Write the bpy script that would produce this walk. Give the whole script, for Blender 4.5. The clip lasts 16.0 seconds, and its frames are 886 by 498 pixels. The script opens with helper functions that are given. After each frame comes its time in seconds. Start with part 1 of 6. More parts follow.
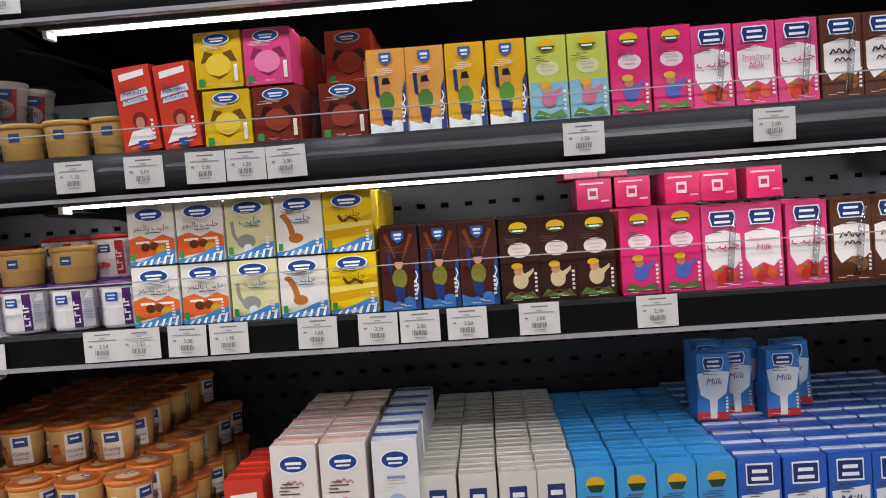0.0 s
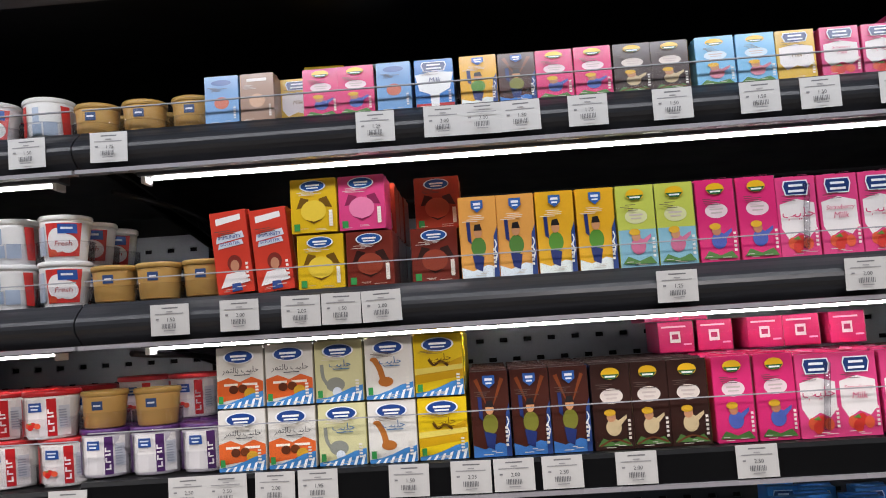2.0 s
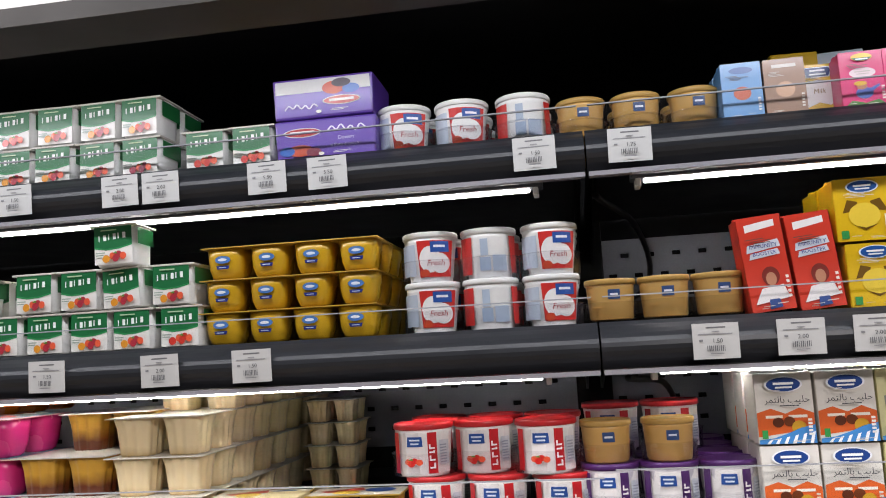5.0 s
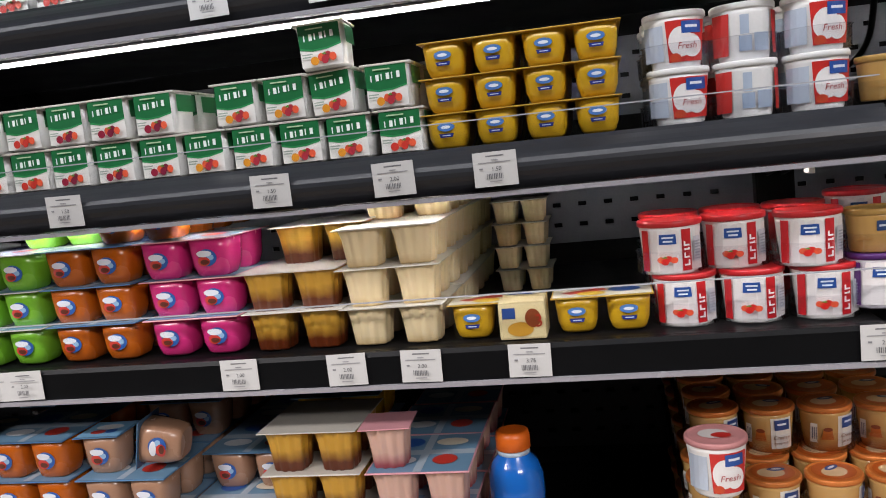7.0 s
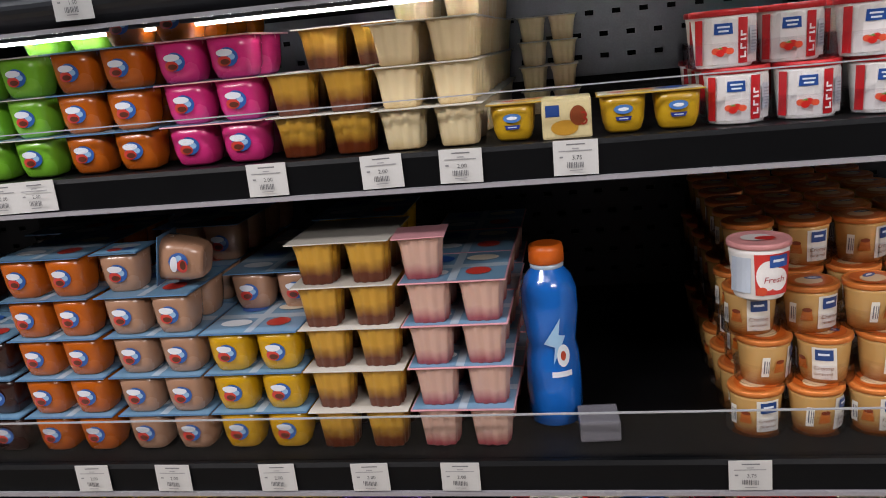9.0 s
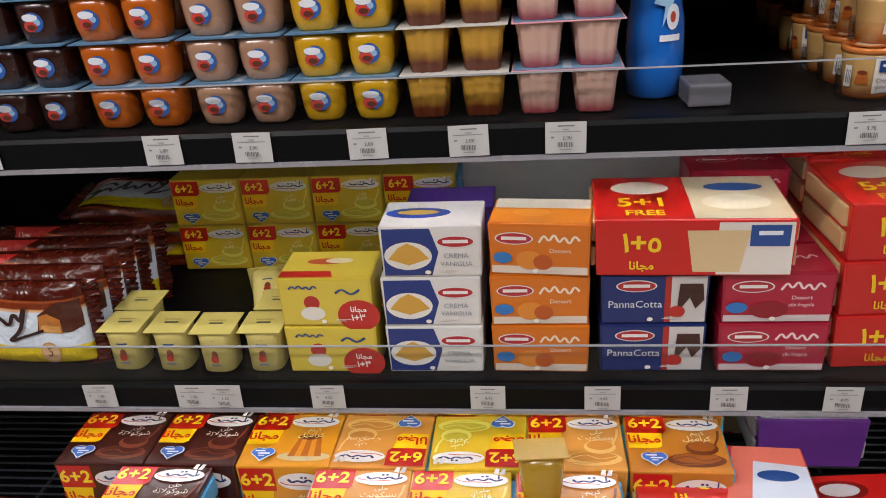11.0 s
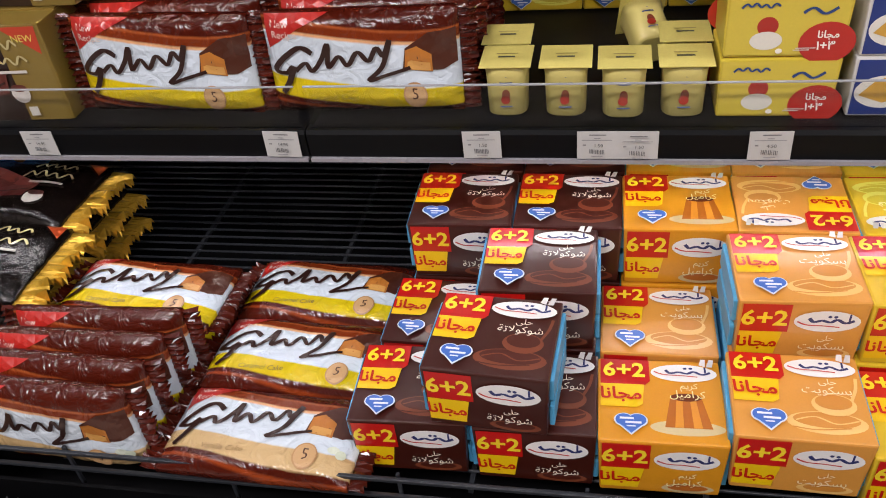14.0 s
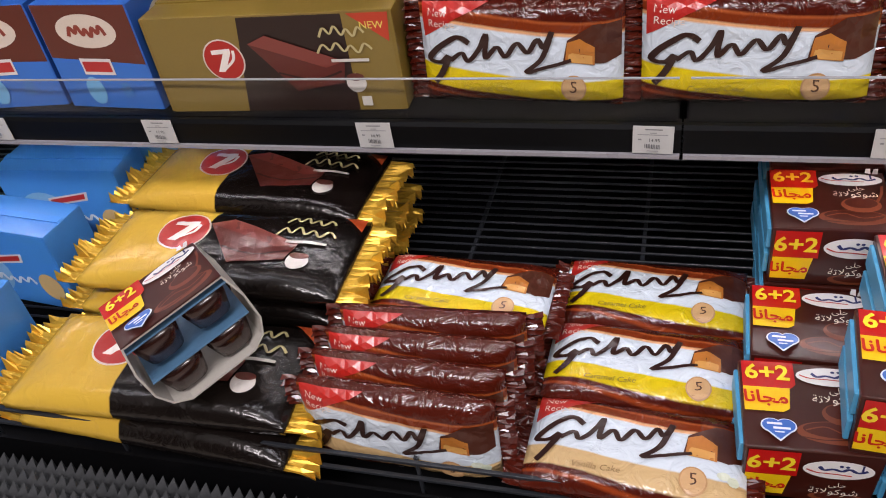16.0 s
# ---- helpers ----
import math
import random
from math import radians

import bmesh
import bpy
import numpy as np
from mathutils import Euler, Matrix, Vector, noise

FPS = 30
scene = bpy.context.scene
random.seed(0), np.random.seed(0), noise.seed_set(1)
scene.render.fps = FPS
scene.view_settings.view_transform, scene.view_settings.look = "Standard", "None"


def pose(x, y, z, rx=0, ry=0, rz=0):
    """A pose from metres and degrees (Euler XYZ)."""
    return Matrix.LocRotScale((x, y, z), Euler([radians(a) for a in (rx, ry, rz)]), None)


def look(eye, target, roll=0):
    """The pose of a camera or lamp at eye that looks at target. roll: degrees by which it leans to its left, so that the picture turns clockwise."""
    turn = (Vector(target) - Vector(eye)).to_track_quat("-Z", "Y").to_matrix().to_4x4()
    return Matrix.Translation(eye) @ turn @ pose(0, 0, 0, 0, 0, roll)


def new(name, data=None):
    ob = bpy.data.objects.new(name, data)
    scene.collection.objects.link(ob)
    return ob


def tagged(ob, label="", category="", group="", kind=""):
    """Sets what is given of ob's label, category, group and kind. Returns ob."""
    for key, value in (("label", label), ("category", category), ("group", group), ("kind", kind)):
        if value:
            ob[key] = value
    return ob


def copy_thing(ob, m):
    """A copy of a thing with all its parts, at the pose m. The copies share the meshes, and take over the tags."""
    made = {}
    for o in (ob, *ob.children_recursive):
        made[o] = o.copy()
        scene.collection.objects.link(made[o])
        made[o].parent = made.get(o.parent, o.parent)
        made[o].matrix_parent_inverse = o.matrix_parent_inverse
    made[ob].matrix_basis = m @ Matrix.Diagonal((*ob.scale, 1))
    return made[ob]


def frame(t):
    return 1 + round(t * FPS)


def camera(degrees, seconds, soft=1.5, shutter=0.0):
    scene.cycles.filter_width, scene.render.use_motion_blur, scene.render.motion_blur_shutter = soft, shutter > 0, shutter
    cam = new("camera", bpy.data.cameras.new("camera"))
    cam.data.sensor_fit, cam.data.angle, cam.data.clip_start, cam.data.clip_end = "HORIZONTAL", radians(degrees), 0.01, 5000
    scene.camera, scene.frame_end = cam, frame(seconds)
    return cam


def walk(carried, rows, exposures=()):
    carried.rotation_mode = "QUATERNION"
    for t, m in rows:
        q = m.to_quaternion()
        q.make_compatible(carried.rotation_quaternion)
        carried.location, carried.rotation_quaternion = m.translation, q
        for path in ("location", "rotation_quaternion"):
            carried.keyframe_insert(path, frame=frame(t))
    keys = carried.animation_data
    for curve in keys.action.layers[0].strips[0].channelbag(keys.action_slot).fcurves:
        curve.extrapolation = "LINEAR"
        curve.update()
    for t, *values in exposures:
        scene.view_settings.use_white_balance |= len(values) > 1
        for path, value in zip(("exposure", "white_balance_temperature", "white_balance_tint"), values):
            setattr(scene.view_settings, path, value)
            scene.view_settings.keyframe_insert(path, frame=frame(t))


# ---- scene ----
cam = camera(57.1, 16.0, 1.0)
PATH = [
    (0, (-0.077, 0.114, 1.531), (-0.187, 2.109, 1.451), -4.1),
    (0.5, (-0.082, 0.11, 1.546), (-0.178, 2.108, 1.549), -4.4),
    (1, (-0.096, 0.095, 1.555), (-0.172, 2.091, 1.672), -4.3),
    (1.5, (-0.121, 0.109, 1.564), (-0.2, 2.097, 1.764), -3.6),
    (2, (-0.178, 0.101, 1.568), (-0.275, 2.088, 1.778), -3.7),
    (2.5, (-0.253, 0.099, 1.566), (-0.426, 2.078, 1.799), -3.6),
    (3, (-0.344, 0.125, 1.577), (-0.627, 2.086, 1.854), -5.4),
    (3.5, (-0.435, 0.144, 1.585), (-0.697, 2.103, 1.893), -5.8),
    (4, (-0.483, 0.157, 1.592), (-0.78, 2.111, 1.901), -5.2),
    (4.5, (-0.574, 0.171, 1.6), (-0.893, 2.125, 1.882), -3.6),
    (5, (-0.683, 0.17, 1.607), (-0.992, 2.129, 1.864), -3.1),
    (5.2, (-0.729, 0.164, 1.596), (-1.024, 2.122, 1.88), -3.0),
    (7.3, (-0.943, 0.204, 1.63), (-1.356, 2.138, 1.336), -6.3),
    (7.5, (-0.95, 0.212, 1.624), (-1.367, 2.142, 1.308), -6.4),
    (8, (-0.953, 0.215, 1.616), (-1.383, 2.126, 1.212), -7.1),
    (8.2, (-0.956, 0.22, 1.612), (-1.383, 2.125, 1.179), -7.1),
    (10.3, (-1.149, 0.148, 1.347), (-1.377, 2.048, 0.764), -3.5),
    (10.5, (-1.162, 0.148, 1.338), (-1.393, 2.021, 0.676), -3.6),
    (11, (-1.208, 0.152, 1.309), (-1.440, 1.957, 0.480), -4.0),
    (11.5, (-1.246, 0.159, 1.301), (-1.507, 1.911, 0.372), -5.1),
    (12, (-1.302, 0.16, 1.285), (-1.578, 1.865, 0.276), -6.1),
    (12.5, (-1.37, 0.154, 1.264), (-1.645, 1.82, 0.192), -6.3),
    (13, (-1.449, 0.155, 1.232), (-1.743, 1.773, 0.093), -6.2),
    (13.5, (-1.551, 0.185, 1.206), (-1.874, 1.753, 0.007), -5.8),
    (14, (-1.672, 0.212, 1.181), (-2.05, 1.753, -0.037), -6.9),
    (14.5, (-1.78, 0.246, 1.188), (-2.2, 1.747, -0.066), -8.0),
    (15, (-1.848, 0.251, 1.197), (-2.343, 1.73, -0.055), -9.9),
    (15.5, (-1.936, 0.251, 1.198), (-2.469, 1.71, -0.062), -10.2),
    (16, (-2.033, 0.22, 1.202), (-2.576, 1.686, -0.045), -9.8),
]
walk(cam, [(t, look(eye, target, roll)) for t, eye, target, roll in PATH],
     [(0, -0.1, 6500, 16), (5.0, 0.0, 6500, 16), (7.5, 0.0, 6500, 16), (8.2, -0.1, 6500, 16), (10.3, -0.25, 6500, 16), (11.5, -0.3, 6500, 16), (13.0, -0.25, 6500, 16), (14.0, -0.1, 6500, 18), (15.0, -0.05, 6500, 20), (16.0, -0.1, 6500, 20)])

# ---- light ----
world = bpy.data.worlds.new("world")
scene.world = world
world.use_nodes = True
world.node_tree.nodes["Background"].inputs[0].default_value = (0.9, 0.95, 1.0, 1)
world.node_tree.nodes["Background"].inputs[1].default_value = 0.006


def area(name, m, sx, sy, power, colour):
    d = bpy.data.lights.new(name, "AREA")
    d.shape, d.size, d.size_y, d.energy, d.color = "RECTANGLE", sx, sy, power, colour
    ob = new(name, d)
    ob.matrix_world = m
    return ob


WARM, COOL = (1.0, 0.97, 0.94), (0.93, 0.97, 1.0)
# rows of ceiling lamps over the aisle
area("aisle_lamp", look((-2.8, -1.0, 3.25), (-2.8, 0.6, 0.6)), 1.6, 0.3, 80, WARM)
area("aisle_lamp", look((-1.2, -1.0, 3.25), (-1.2, 0.6, 0.6)), 1.6, 0.3, 9, WARM)
area("aisle_lamp", look((0.9, -2.2, 3.2), (0.5, 1.1, 1.1)), 1.6, 0.3, 72, WARM)
# lamp strip inside the cabinet's canopy
area("canopy_lamp", look((-1.2, 0.83, 1.985), (-1.2, 1.0, 0.6)), 6.2, 0.04, 20, COOL)

# ---- materials ----
MATS = {}


def col(h):
    h = h.lstrip("#")
    v = [int(h[i:i + 2], 16) / 255 for i in (0, 2, 4)]
    return tuple(((c + 0.055) / 1.055) ** 2.4 if c > 0.04 else c / 12.92 for c in v) + (1,)


def mat(name, colour, rough=0.5, metal=0.0, grain=60.0, vary=0.1, bump=0.02, emit=0.0, coat=0.0, trans=0.0, spec=0.5):
    """A paint, plastic, board or metal with two scales of tone and a fine relief."""
    if name in MATS:
        return MATS[name]
    m = bpy.data.materials.new(name)
    m.use_nodes = True
    n, l = m.node_tree.nodes, m.node_tree.links
    b = n["Principled BSDF"]
    c = col(colour) if isinstance(colour, str) else (*colour, 1)
    tc = n.new("ShaderNodeTexCoord")
    big, fine = n.new("ShaderNodeTexNoise"), n.new("ShaderNodeTexNoise")
    big.inputs["Scale"].default_value, fine.inputs["Scale"].default_value = grain * 0.25, grain * 6
    big.inputs["Detail"].default_value = 4
    for t in (big, fine):
        l.new(tc.outputs["Object"], t.inputs["Vector"])
    add = n.new("ShaderNodeMath")
    add.operation = "ADD"
    l.new(big.outputs["Fac"], add.inputs[0])
    l.new(fine.outputs["Fac"], add.inputs[1])
    info = n.new("ShaderNodeObjectInfo")
    add2 = n.new("ShaderNodeMath")
    add2.operation = "MULTIPLY_ADD"
    add2.inputs[1].default_value = 0.5
    l.new(info.outputs["Random"], add2.inputs[0])
    l.new(add.outputs[0], add2.inputs[2])
    ramp = n.new("ShaderNodeMapRange")
    ramp.inputs["From Min"].default_value, ramp.inputs["From Max"].default_value = 0.6, 1.9
    ramp.inputs["To Min"].default_value, ramp.inputs["To Max"].default_value = 1 - vary, 1 + vary
    l.new(add2.outputs[0], ramp.inputs["Value"])
    mul = n.new("ShaderNodeVectorMath")
    mul.operation = "SCALE"
    mul.inputs[0].default_value = c[:3]
    l.new(ramp.outputs[0], mul.inputs["Scale"])
    l.new(mul.outputs[0], b.inputs["Base Color"])
    rr = n.new("ShaderNodeMapRange")
    rr.inputs["To Min"].default_value, rr.inputs["To Max"].default_value = max(0.03, rough - 0.08), min(1, rough + 0.1)
    l.new(big.outputs["Fac"], rr.inputs["Value"])
    l.new(rr.outputs[0], b.inputs["Roughness"])
    b.inputs["Metallic"].default_value = metal
    b.inputs["Specular IOR Level"].default_value = spec
    b.inputs["Coat Weight"].default_value = coat
    b.inputs["Coat Roughness"].default_value = 0.15
    b.inputs["Transmission Weight"].default_value = trans
    if bump:
        bp = n.new("ShaderNodeBump")
        bp.inputs["Strength"].default_value, bp.inputs["Distance"].default_value = bump * 4, 0.002
        l.new(big.outputs["Fac"], bp.inputs["Height"])
        l.new(bp.outputs[0], b.inputs["Normal"])
    if emit:
        b.inputs["Emission Color"].default_value, b.inputs["Emission Strength"].default_value = c, emit
    MATS[name] = m
    return m


def ink(colour):
    return mat("print_" + colour.lstrip("#"), colour, 0.32, vary=0.06, bump=0.0, coat=0.35)


def clear(name, tint, gloss=0.08):
    """Thin clear plastic: mostly see-through with a weak sheen."""
    m = bpy.data.materials.new(name)
    m.use_nodes = True
    n, l = m.node_tree.nodes, m.node_tree.links
    tr, gl, mx = n.new("ShaderNodeBsdfTransparent"), n.new("ShaderNodeBsdfGlossy"), n.new("ShaderNodeMixShader")
    tr.inputs[0].default_value = tint
    gl.inputs["Roughness"].default_value = 0.12
    lw = n.new("ShaderNodeLayerWeight")
    lw.inputs[0].default_value = 0.25
    mp = n.new("ShaderNodeMapRange")
    mp.inputs["To Min"].default_value, mp.inputs["To Max"].default_value = gloss * 0.5, gloss * 4
    l.new(lw.outputs["Fresnel"], mp.inputs["Value"])
    l.new(mp.outputs[0], mx.inputs[0])
    l.new(tr.outputs[0], mx.inputs[1])
    l.new(gl.outputs[0], mx.inputs[2])
    l.new(mx.outputs[0], n["Material Output"].inputs[0])
    return m


def zones(name, rough, bands, wave, metal_first=False, axis="Z", wrinkle=0.3, freq=14.0):
    """A printed wrapper: bands of colour stacked along one axis, with swept wavy borders. bands: (limit, colour) upwards."""
    m = bpy.data.materials.new(name)
    m.use_nodes = True
    n, l = m.node_tree.nodes, m.node_tree.links
    b = n["Principled BSDF"]
    tc, sep = n.new("ShaderNodeTexCoord"), n.new("ShaderNodeSeparateXYZ")
    l.new(tc.outputs["Object"], sep.inputs[0])
    sw = n.new("ShaderNodeMath")
    sw.operation = "SINE"
    sc = n.new("ShaderNodeMath")
    sc.operation = "MULTIPLY_ADD"
    sc.inputs[1].default_value, sc.inputs[2].default_value = freq, 0.6
    other = "X" if axis != "X" else "Z"
    l.new(sep.outputs[other], sc.inputs[0])
    l.new(sc.outputs[0], sw.inputs[0])
    mu = n.new("ShaderNodeMath")
    mu.operation = "MULTIPLY_ADD"
    mu.inputs[1].default_value = wave
    l.new(sw.outputs[0], mu.inputs[0])
    l.new(sep.outputs[axis], mu.inputs[2])
    last = None
    for lim, c in bands:
        if last is None:
            last = n.new("ShaderNodeRGB")
            last.outputs[0].default_value = col(c)
            continue
        st = n.new("ShaderNodeMapRange")
        st.inputs["From Min"].default_value, st.inputs["From Max"].default_value = lim - 0.0012, lim + 0.0012
        l.new(mu.outputs[0], st.inputs["Value"])
        mx = n.new("ShaderNodeMix")
        mx.data_type = "RGBA"
        l.new(st.outputs[0], mx.inputs[0])
        l.new(last.outputs[0] if last.bl_idname == "ShaderNodeRGB" else last.outputs[2], mx.inputs[6])
        mx.inputs[7].default_value = col(c)
        last = mx
    l.new(last.outputs[0] if last.bl_idname == "ShaderNodeRGB" else last.outputs[2], b.inputs["Base Color"])
    b.inputs["Roughness"].default_value = rough
    nz, bp = n.new("ShaderNodeTexNoise"), n.new("ShaderNodeBump")
    nz.inputs["Scale"].default_value, nz.inputs["Detail"].default_value = 38, 3
    nz.inputs["Distortion"].default_value = 1.2
    l.new(tc.outputs["Object"], nz.inputs["Vector"])
    l.new(nz.outputs["Fac"], bp.inputs["Height"])
    bp.inputs["Strength"].default_value, bp.inputs["Distance"].default_value = wrinkle, 0.006
    l.new(bp.outputs[0], b.inputs["Normal"])
    return m


STEEL = mat("black_powder_coat", "#070709", 0.5, vary=0.25, bump=0.01, spec=0.18)
# the grey liner paint with the shade under the third shelf in its colour
SHADED_LINER = mat("liner_paint_shaded", "#20232b", 0.4, 0.2, vary=0.15, bump=0.01)
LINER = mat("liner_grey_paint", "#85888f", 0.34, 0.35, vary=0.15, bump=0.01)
PANEL = mat("grey_coated_steel", "#3a3d44", 0.4, vary=0.15, bump=0.01)
FASCIA = mat("dark_grey_plastic_rail", "#26282c", 0.34, vary=0.12, bump=0.005, spec=0.3)
LIP = mat("clear_rail_edge", "#8d8b90", 0.25, vary=0.1)
PAPER = mat("label_paper", "#b8b8b6", 0.6, vary=0.04)
WHITE = mat("white_plastic", "#e6e5e2", 0.4, vary=0.05)
BOARD = mat("grey_board", "#a9a49c", 0.8, vary=0.12)
TUBE = mat("led_diffuser", (1.0, 0.98, 0.95), 0.5, bump=0, emit=32.0)
TUBE2 = mat("led_diffuser_dim", (1.0, 0.98, 0.95), 0.5, bump=0, emit=36.0)
ACRYL = clear("clear_acrylic", (0.985, 0.99, 0.99, 1), 0.025)
TRAY = clear("clear_tray_plastic", (0.9, 0.9, 0.92, 1), 0.16)
GALV = mat("zinc_honeycomb", "#8d9093", 0.4, 0.6, vary=0.2)
TILE = mat("floor_tile", "#b5aca0", 0.3, grain=8, vary=0.12)
PLASTER = mat("painted_wall", "#c8c8c6", 0.8, grain=6, vary=0.06)
CABLE = mat("black_cable", "#0d0d0e", 0.5)


# ---- mesh tools ----
def mesh_of(name, bm, mats):
    me = bpy.data.meshes.new(name)
    bm.normal_update()
    bm.to_mesh(me)
    bm.free()
    for m in (mats if isinstance(mats, (list, tuple)) else [mats]):
        me.materials.append(m)
    return me


def part(name, bm, material, parent=None, label="", smooth=False):
    me = mesh_of(name, bm, material) if isinstance(bm, bmesh.types.BMesh) else bm
    if smooth:
        for p in me.polygons:
            p.use_smooth = True
    ob = new(name, me)
    ob.parent = parent
    if label:
        ob["label"] = label
    return ob


def shared(name, me, parent, m=None):
    ob = new(name, me)
    ob.parent = parent
    if m is not None:
        ob.matrix_local = m
    return ob


def thing(name, label, category, group="", kind=""):
    return tagged(new(name), label, category, group, kind)


def box(bm, x0, x1, y0, y1, z0, z1, bev=0.0, mi=0, taper=0.0):
    """A box; taper draws its base in."""
    r = bmesh.ops.create_cube(bm, size=1)
    for v in r["verts"]:
        k = 1 - taper if v.co.z < 0 else 1
        v.co = Vector(((x0 + x1) / 2 + v.co.x * (x1 - x0) * k, (y0 + y1) / 2 + v.co.y * (y1 - y0) * k, (z0 + z1) / 2 + v.co.z * (z1 - z0)))
    es = list({e for v in r["verts"] for e in v.link_edges})
    fs = list({f for v in r["verts"] for f in v.link_faces})
    for f in fs:
        f.material_index = mi
    if bev:
        bmesh.ops.bevel(bm, geom=es, offset=bev, segments=2, affect="EDGES", profile=0.6)
    return bm


def boxed(*a, **k):
    return box(bmesh.new(), *a, **k)


def prism(profile, x0, x1, mi=0, bm=None):
    """A profile of (y, z) swept along x."""
    bm = bm or bmesh.new()
    a = [bm.verts.new((x0, y, z)) for y, z in profile]
    b = [bm.verts.new((x1, y, z)) for y, z in profile]
    k = len(profile)
    for i in range(k):
        bm.faces.new((a[i], a[(i + 1) % k], b[(i + 1) % k], b[i])).material_index = mi
    bm.faces.new(a[::-1]).material_index = mi
    bm.faces.new(b).material_index = mi
    bmesh.ops.recalc_face_normals(bm, faces=bm.faces)
    return bm


def lathe(profile, n=28, square=0.0, flute=0.0, bm=None, mi=0, sx=1.0, sy=1.0):
    """Rings of (radius, z) upwards, closed at both ends. square: 0 round to 1 squarish; flute: depth of upright ribs."""
    bm = bm or bmesh.new()
    rings = []
    for r, z in profile:
        ring = []
        for i in range(n):
            a = 2 * math.pi * (i + 0.5) / n
            c, s = math.cos(a), math.sin(a)
            e = 2 + square * 4
            k = (abs(c) ** e + abs(s) ** e) ** (-1 / e)
            if flute and r > 0.001:
                k *= 1 - flute * (i % 4 in (0, 3))
            ring.append(bm.verts.new((r * k * c * sx, r * k * s * sy, z)))
        rings.append(ring)
    for a, b in zip(rings, rings[1:]):
        for i in range(n):
            f = bm.faces.new((a[i], a[(i + 1) % n], b[(i + 1) % n], b[i]))
            f.material_index, f.smooth = mi, True
    bm.faces.new(rings[0][::-1]).material_index = mi
    bm.faces.new(rings[-1]).material_index = mi
    return bm


FONTS = {}


def words(text, shear=0.0, bold=0.0):
    """A flat mesh of the built-in font, one unit high letters, centred, in the xz plane."""
    key = (text, shear, bold)
    if key not in FONTS:
        c = bpy.data.curves.new("letters", "FONT")
        c.body, c.align_x, c.align_y, c.resolution_u, c.shear, c.offset = text, "CENTER", "CENTER", 2, shear, bold
        ob = bpy.data.objects.new("letters", c)
        me = bpy.data.meshes.new_from_object(ob)
        bpy.data.objects.remove(ob)
        FONTS[key] = me
    return FONTS[key]


def art(shapes, w, h, lift=0.0004, place=None):
    """Flat printing on a panel w by h: shapes in panel fractions, from the lower left, each laid a hair above the last.
    ('r', colour, u0, v0, u1, v1)  ('e', colour, u, v, ru, rv)  ('p', colour, (u, v), ...)  ('t', colour, text, u, v, height, shear)  ('s', colour, width, (u, v), ...) a brushed stroke"""
    bm, mats, slots = bmesh.new(), [], {}
    place = place or Matrix.Identity(4)
    for k, s in enumerate(shapes):
        kind, colour = s[0], s[1]
        if colour not in slots:
            slots[colour] = len(mats)
            mats.append(ink(colour) if isinstance(colour, str) else colour)
        mi, y = slots[colour], -lift - 0.00022 * k
        pts = []
        if kind == "r":
            u0, v0, u1, v1 = s[2:6]
            pts = [(u0, v0), (u1, v0), (u1, v1), (u0, v1)]
        elif kind == "e":
            u, v, ru, rv = s[2:6]
            pts = [(u + ru * math.cos(a * math.pi / 12), v + rv * math.sin(a * math.pi / 12)) for a in range(24)]
        elif kind == "p":
            pts = s[2:]
        if pts:
            vs = [bm.verts.new(place @ Vector(((u - 0.5) * w, y, v * h))) for u, v in pts]
            bm.faces.new(vs).material_index = mi
        elif kind == "s":
            p = [Vector(((u - 0.5) * w, 0, v * h)) for u, v in s[3:]]
            fine = []
            for i in range(len(p) - 1):
                a, b, c, d = p[max(i - 1, 0)], p[i], p[i + 1], p[min(i + 2, len(p) - 1)]
                for j in range(6):
                    t = j / 6
                    fine.append(0.5 * (2 * b + (c - a) * t + (2 * a - 5 * b + 4 * c - d) * t * t + (3 * b - a - 3 * c + d) * t ** 3))
            fine.append(p[-1])
            prev = None
            for i, q in enumerate(fine):
                d = fine[min(i + 1, len(fine) - 1)] - fine[max(i - 1, 0)]
                side = Vector((-d.z, 0, d.x)).normalized() * s[2] * h * (0.55 + 0.45 * abs(math.sin(math.atan2(d.z, d.x))))
                now = [bm.verts.new(place @ (q + Vector((0, y, 0)) + k2 * side / 2)) for k2 in (-1, 1)]
                if prev:
                    bm.faces.new((prev[0], now[0], now[1], prev[1])).material_index = mi
                prev = now
        elif kind == "t":
            text, u, v, size = s[2:6]
            me = words(text, s[6] if len(s) > 6 else 0, s[7] if len(s) > 7 else 0)
            base = [bm.verts.new(place @ Vector(((u - 0.5) * w + q.co.x * size * h, y, v * h + q.co.y * size * h))) for q in me.vertices]
            for f in me.polygons:
                bm.faces.new([base[i] for i in f.vertices]).material_index = mi
    return mesh_of("print", bm, mats)


# words in joined letter forms, written in the order in which they stand from left to right
FREE = "\ufe8e\ufee7\ufe8e\ufea0\ufee3"
CHOCOLATE = "\ufe94\ufe97\ufefb\ufeee\ufedb\ufeee\ufeb7"
SWEET = "\ufef0\ufee0\ufea3"
CREAM = "\ufee2\ufef3\ufeae\ufedb"
CARAMEL_WORD = "\ufede\ufef4\ufee3\ufe8d\ufeae\ufedb"
VANILLA = "\ufefc\ufef4\ufee7\ufe8e\ufed3"
BISCUIT = "\ufe96\ufef3\ufeee\ufedc\ufeb4\ufe91"
OF_DATES = "\ufeae\ufee4\ufe98\ufedf\ufe8e\ufe91"
MILK = "\ufe90\ufef4\ufee0\ufea3"
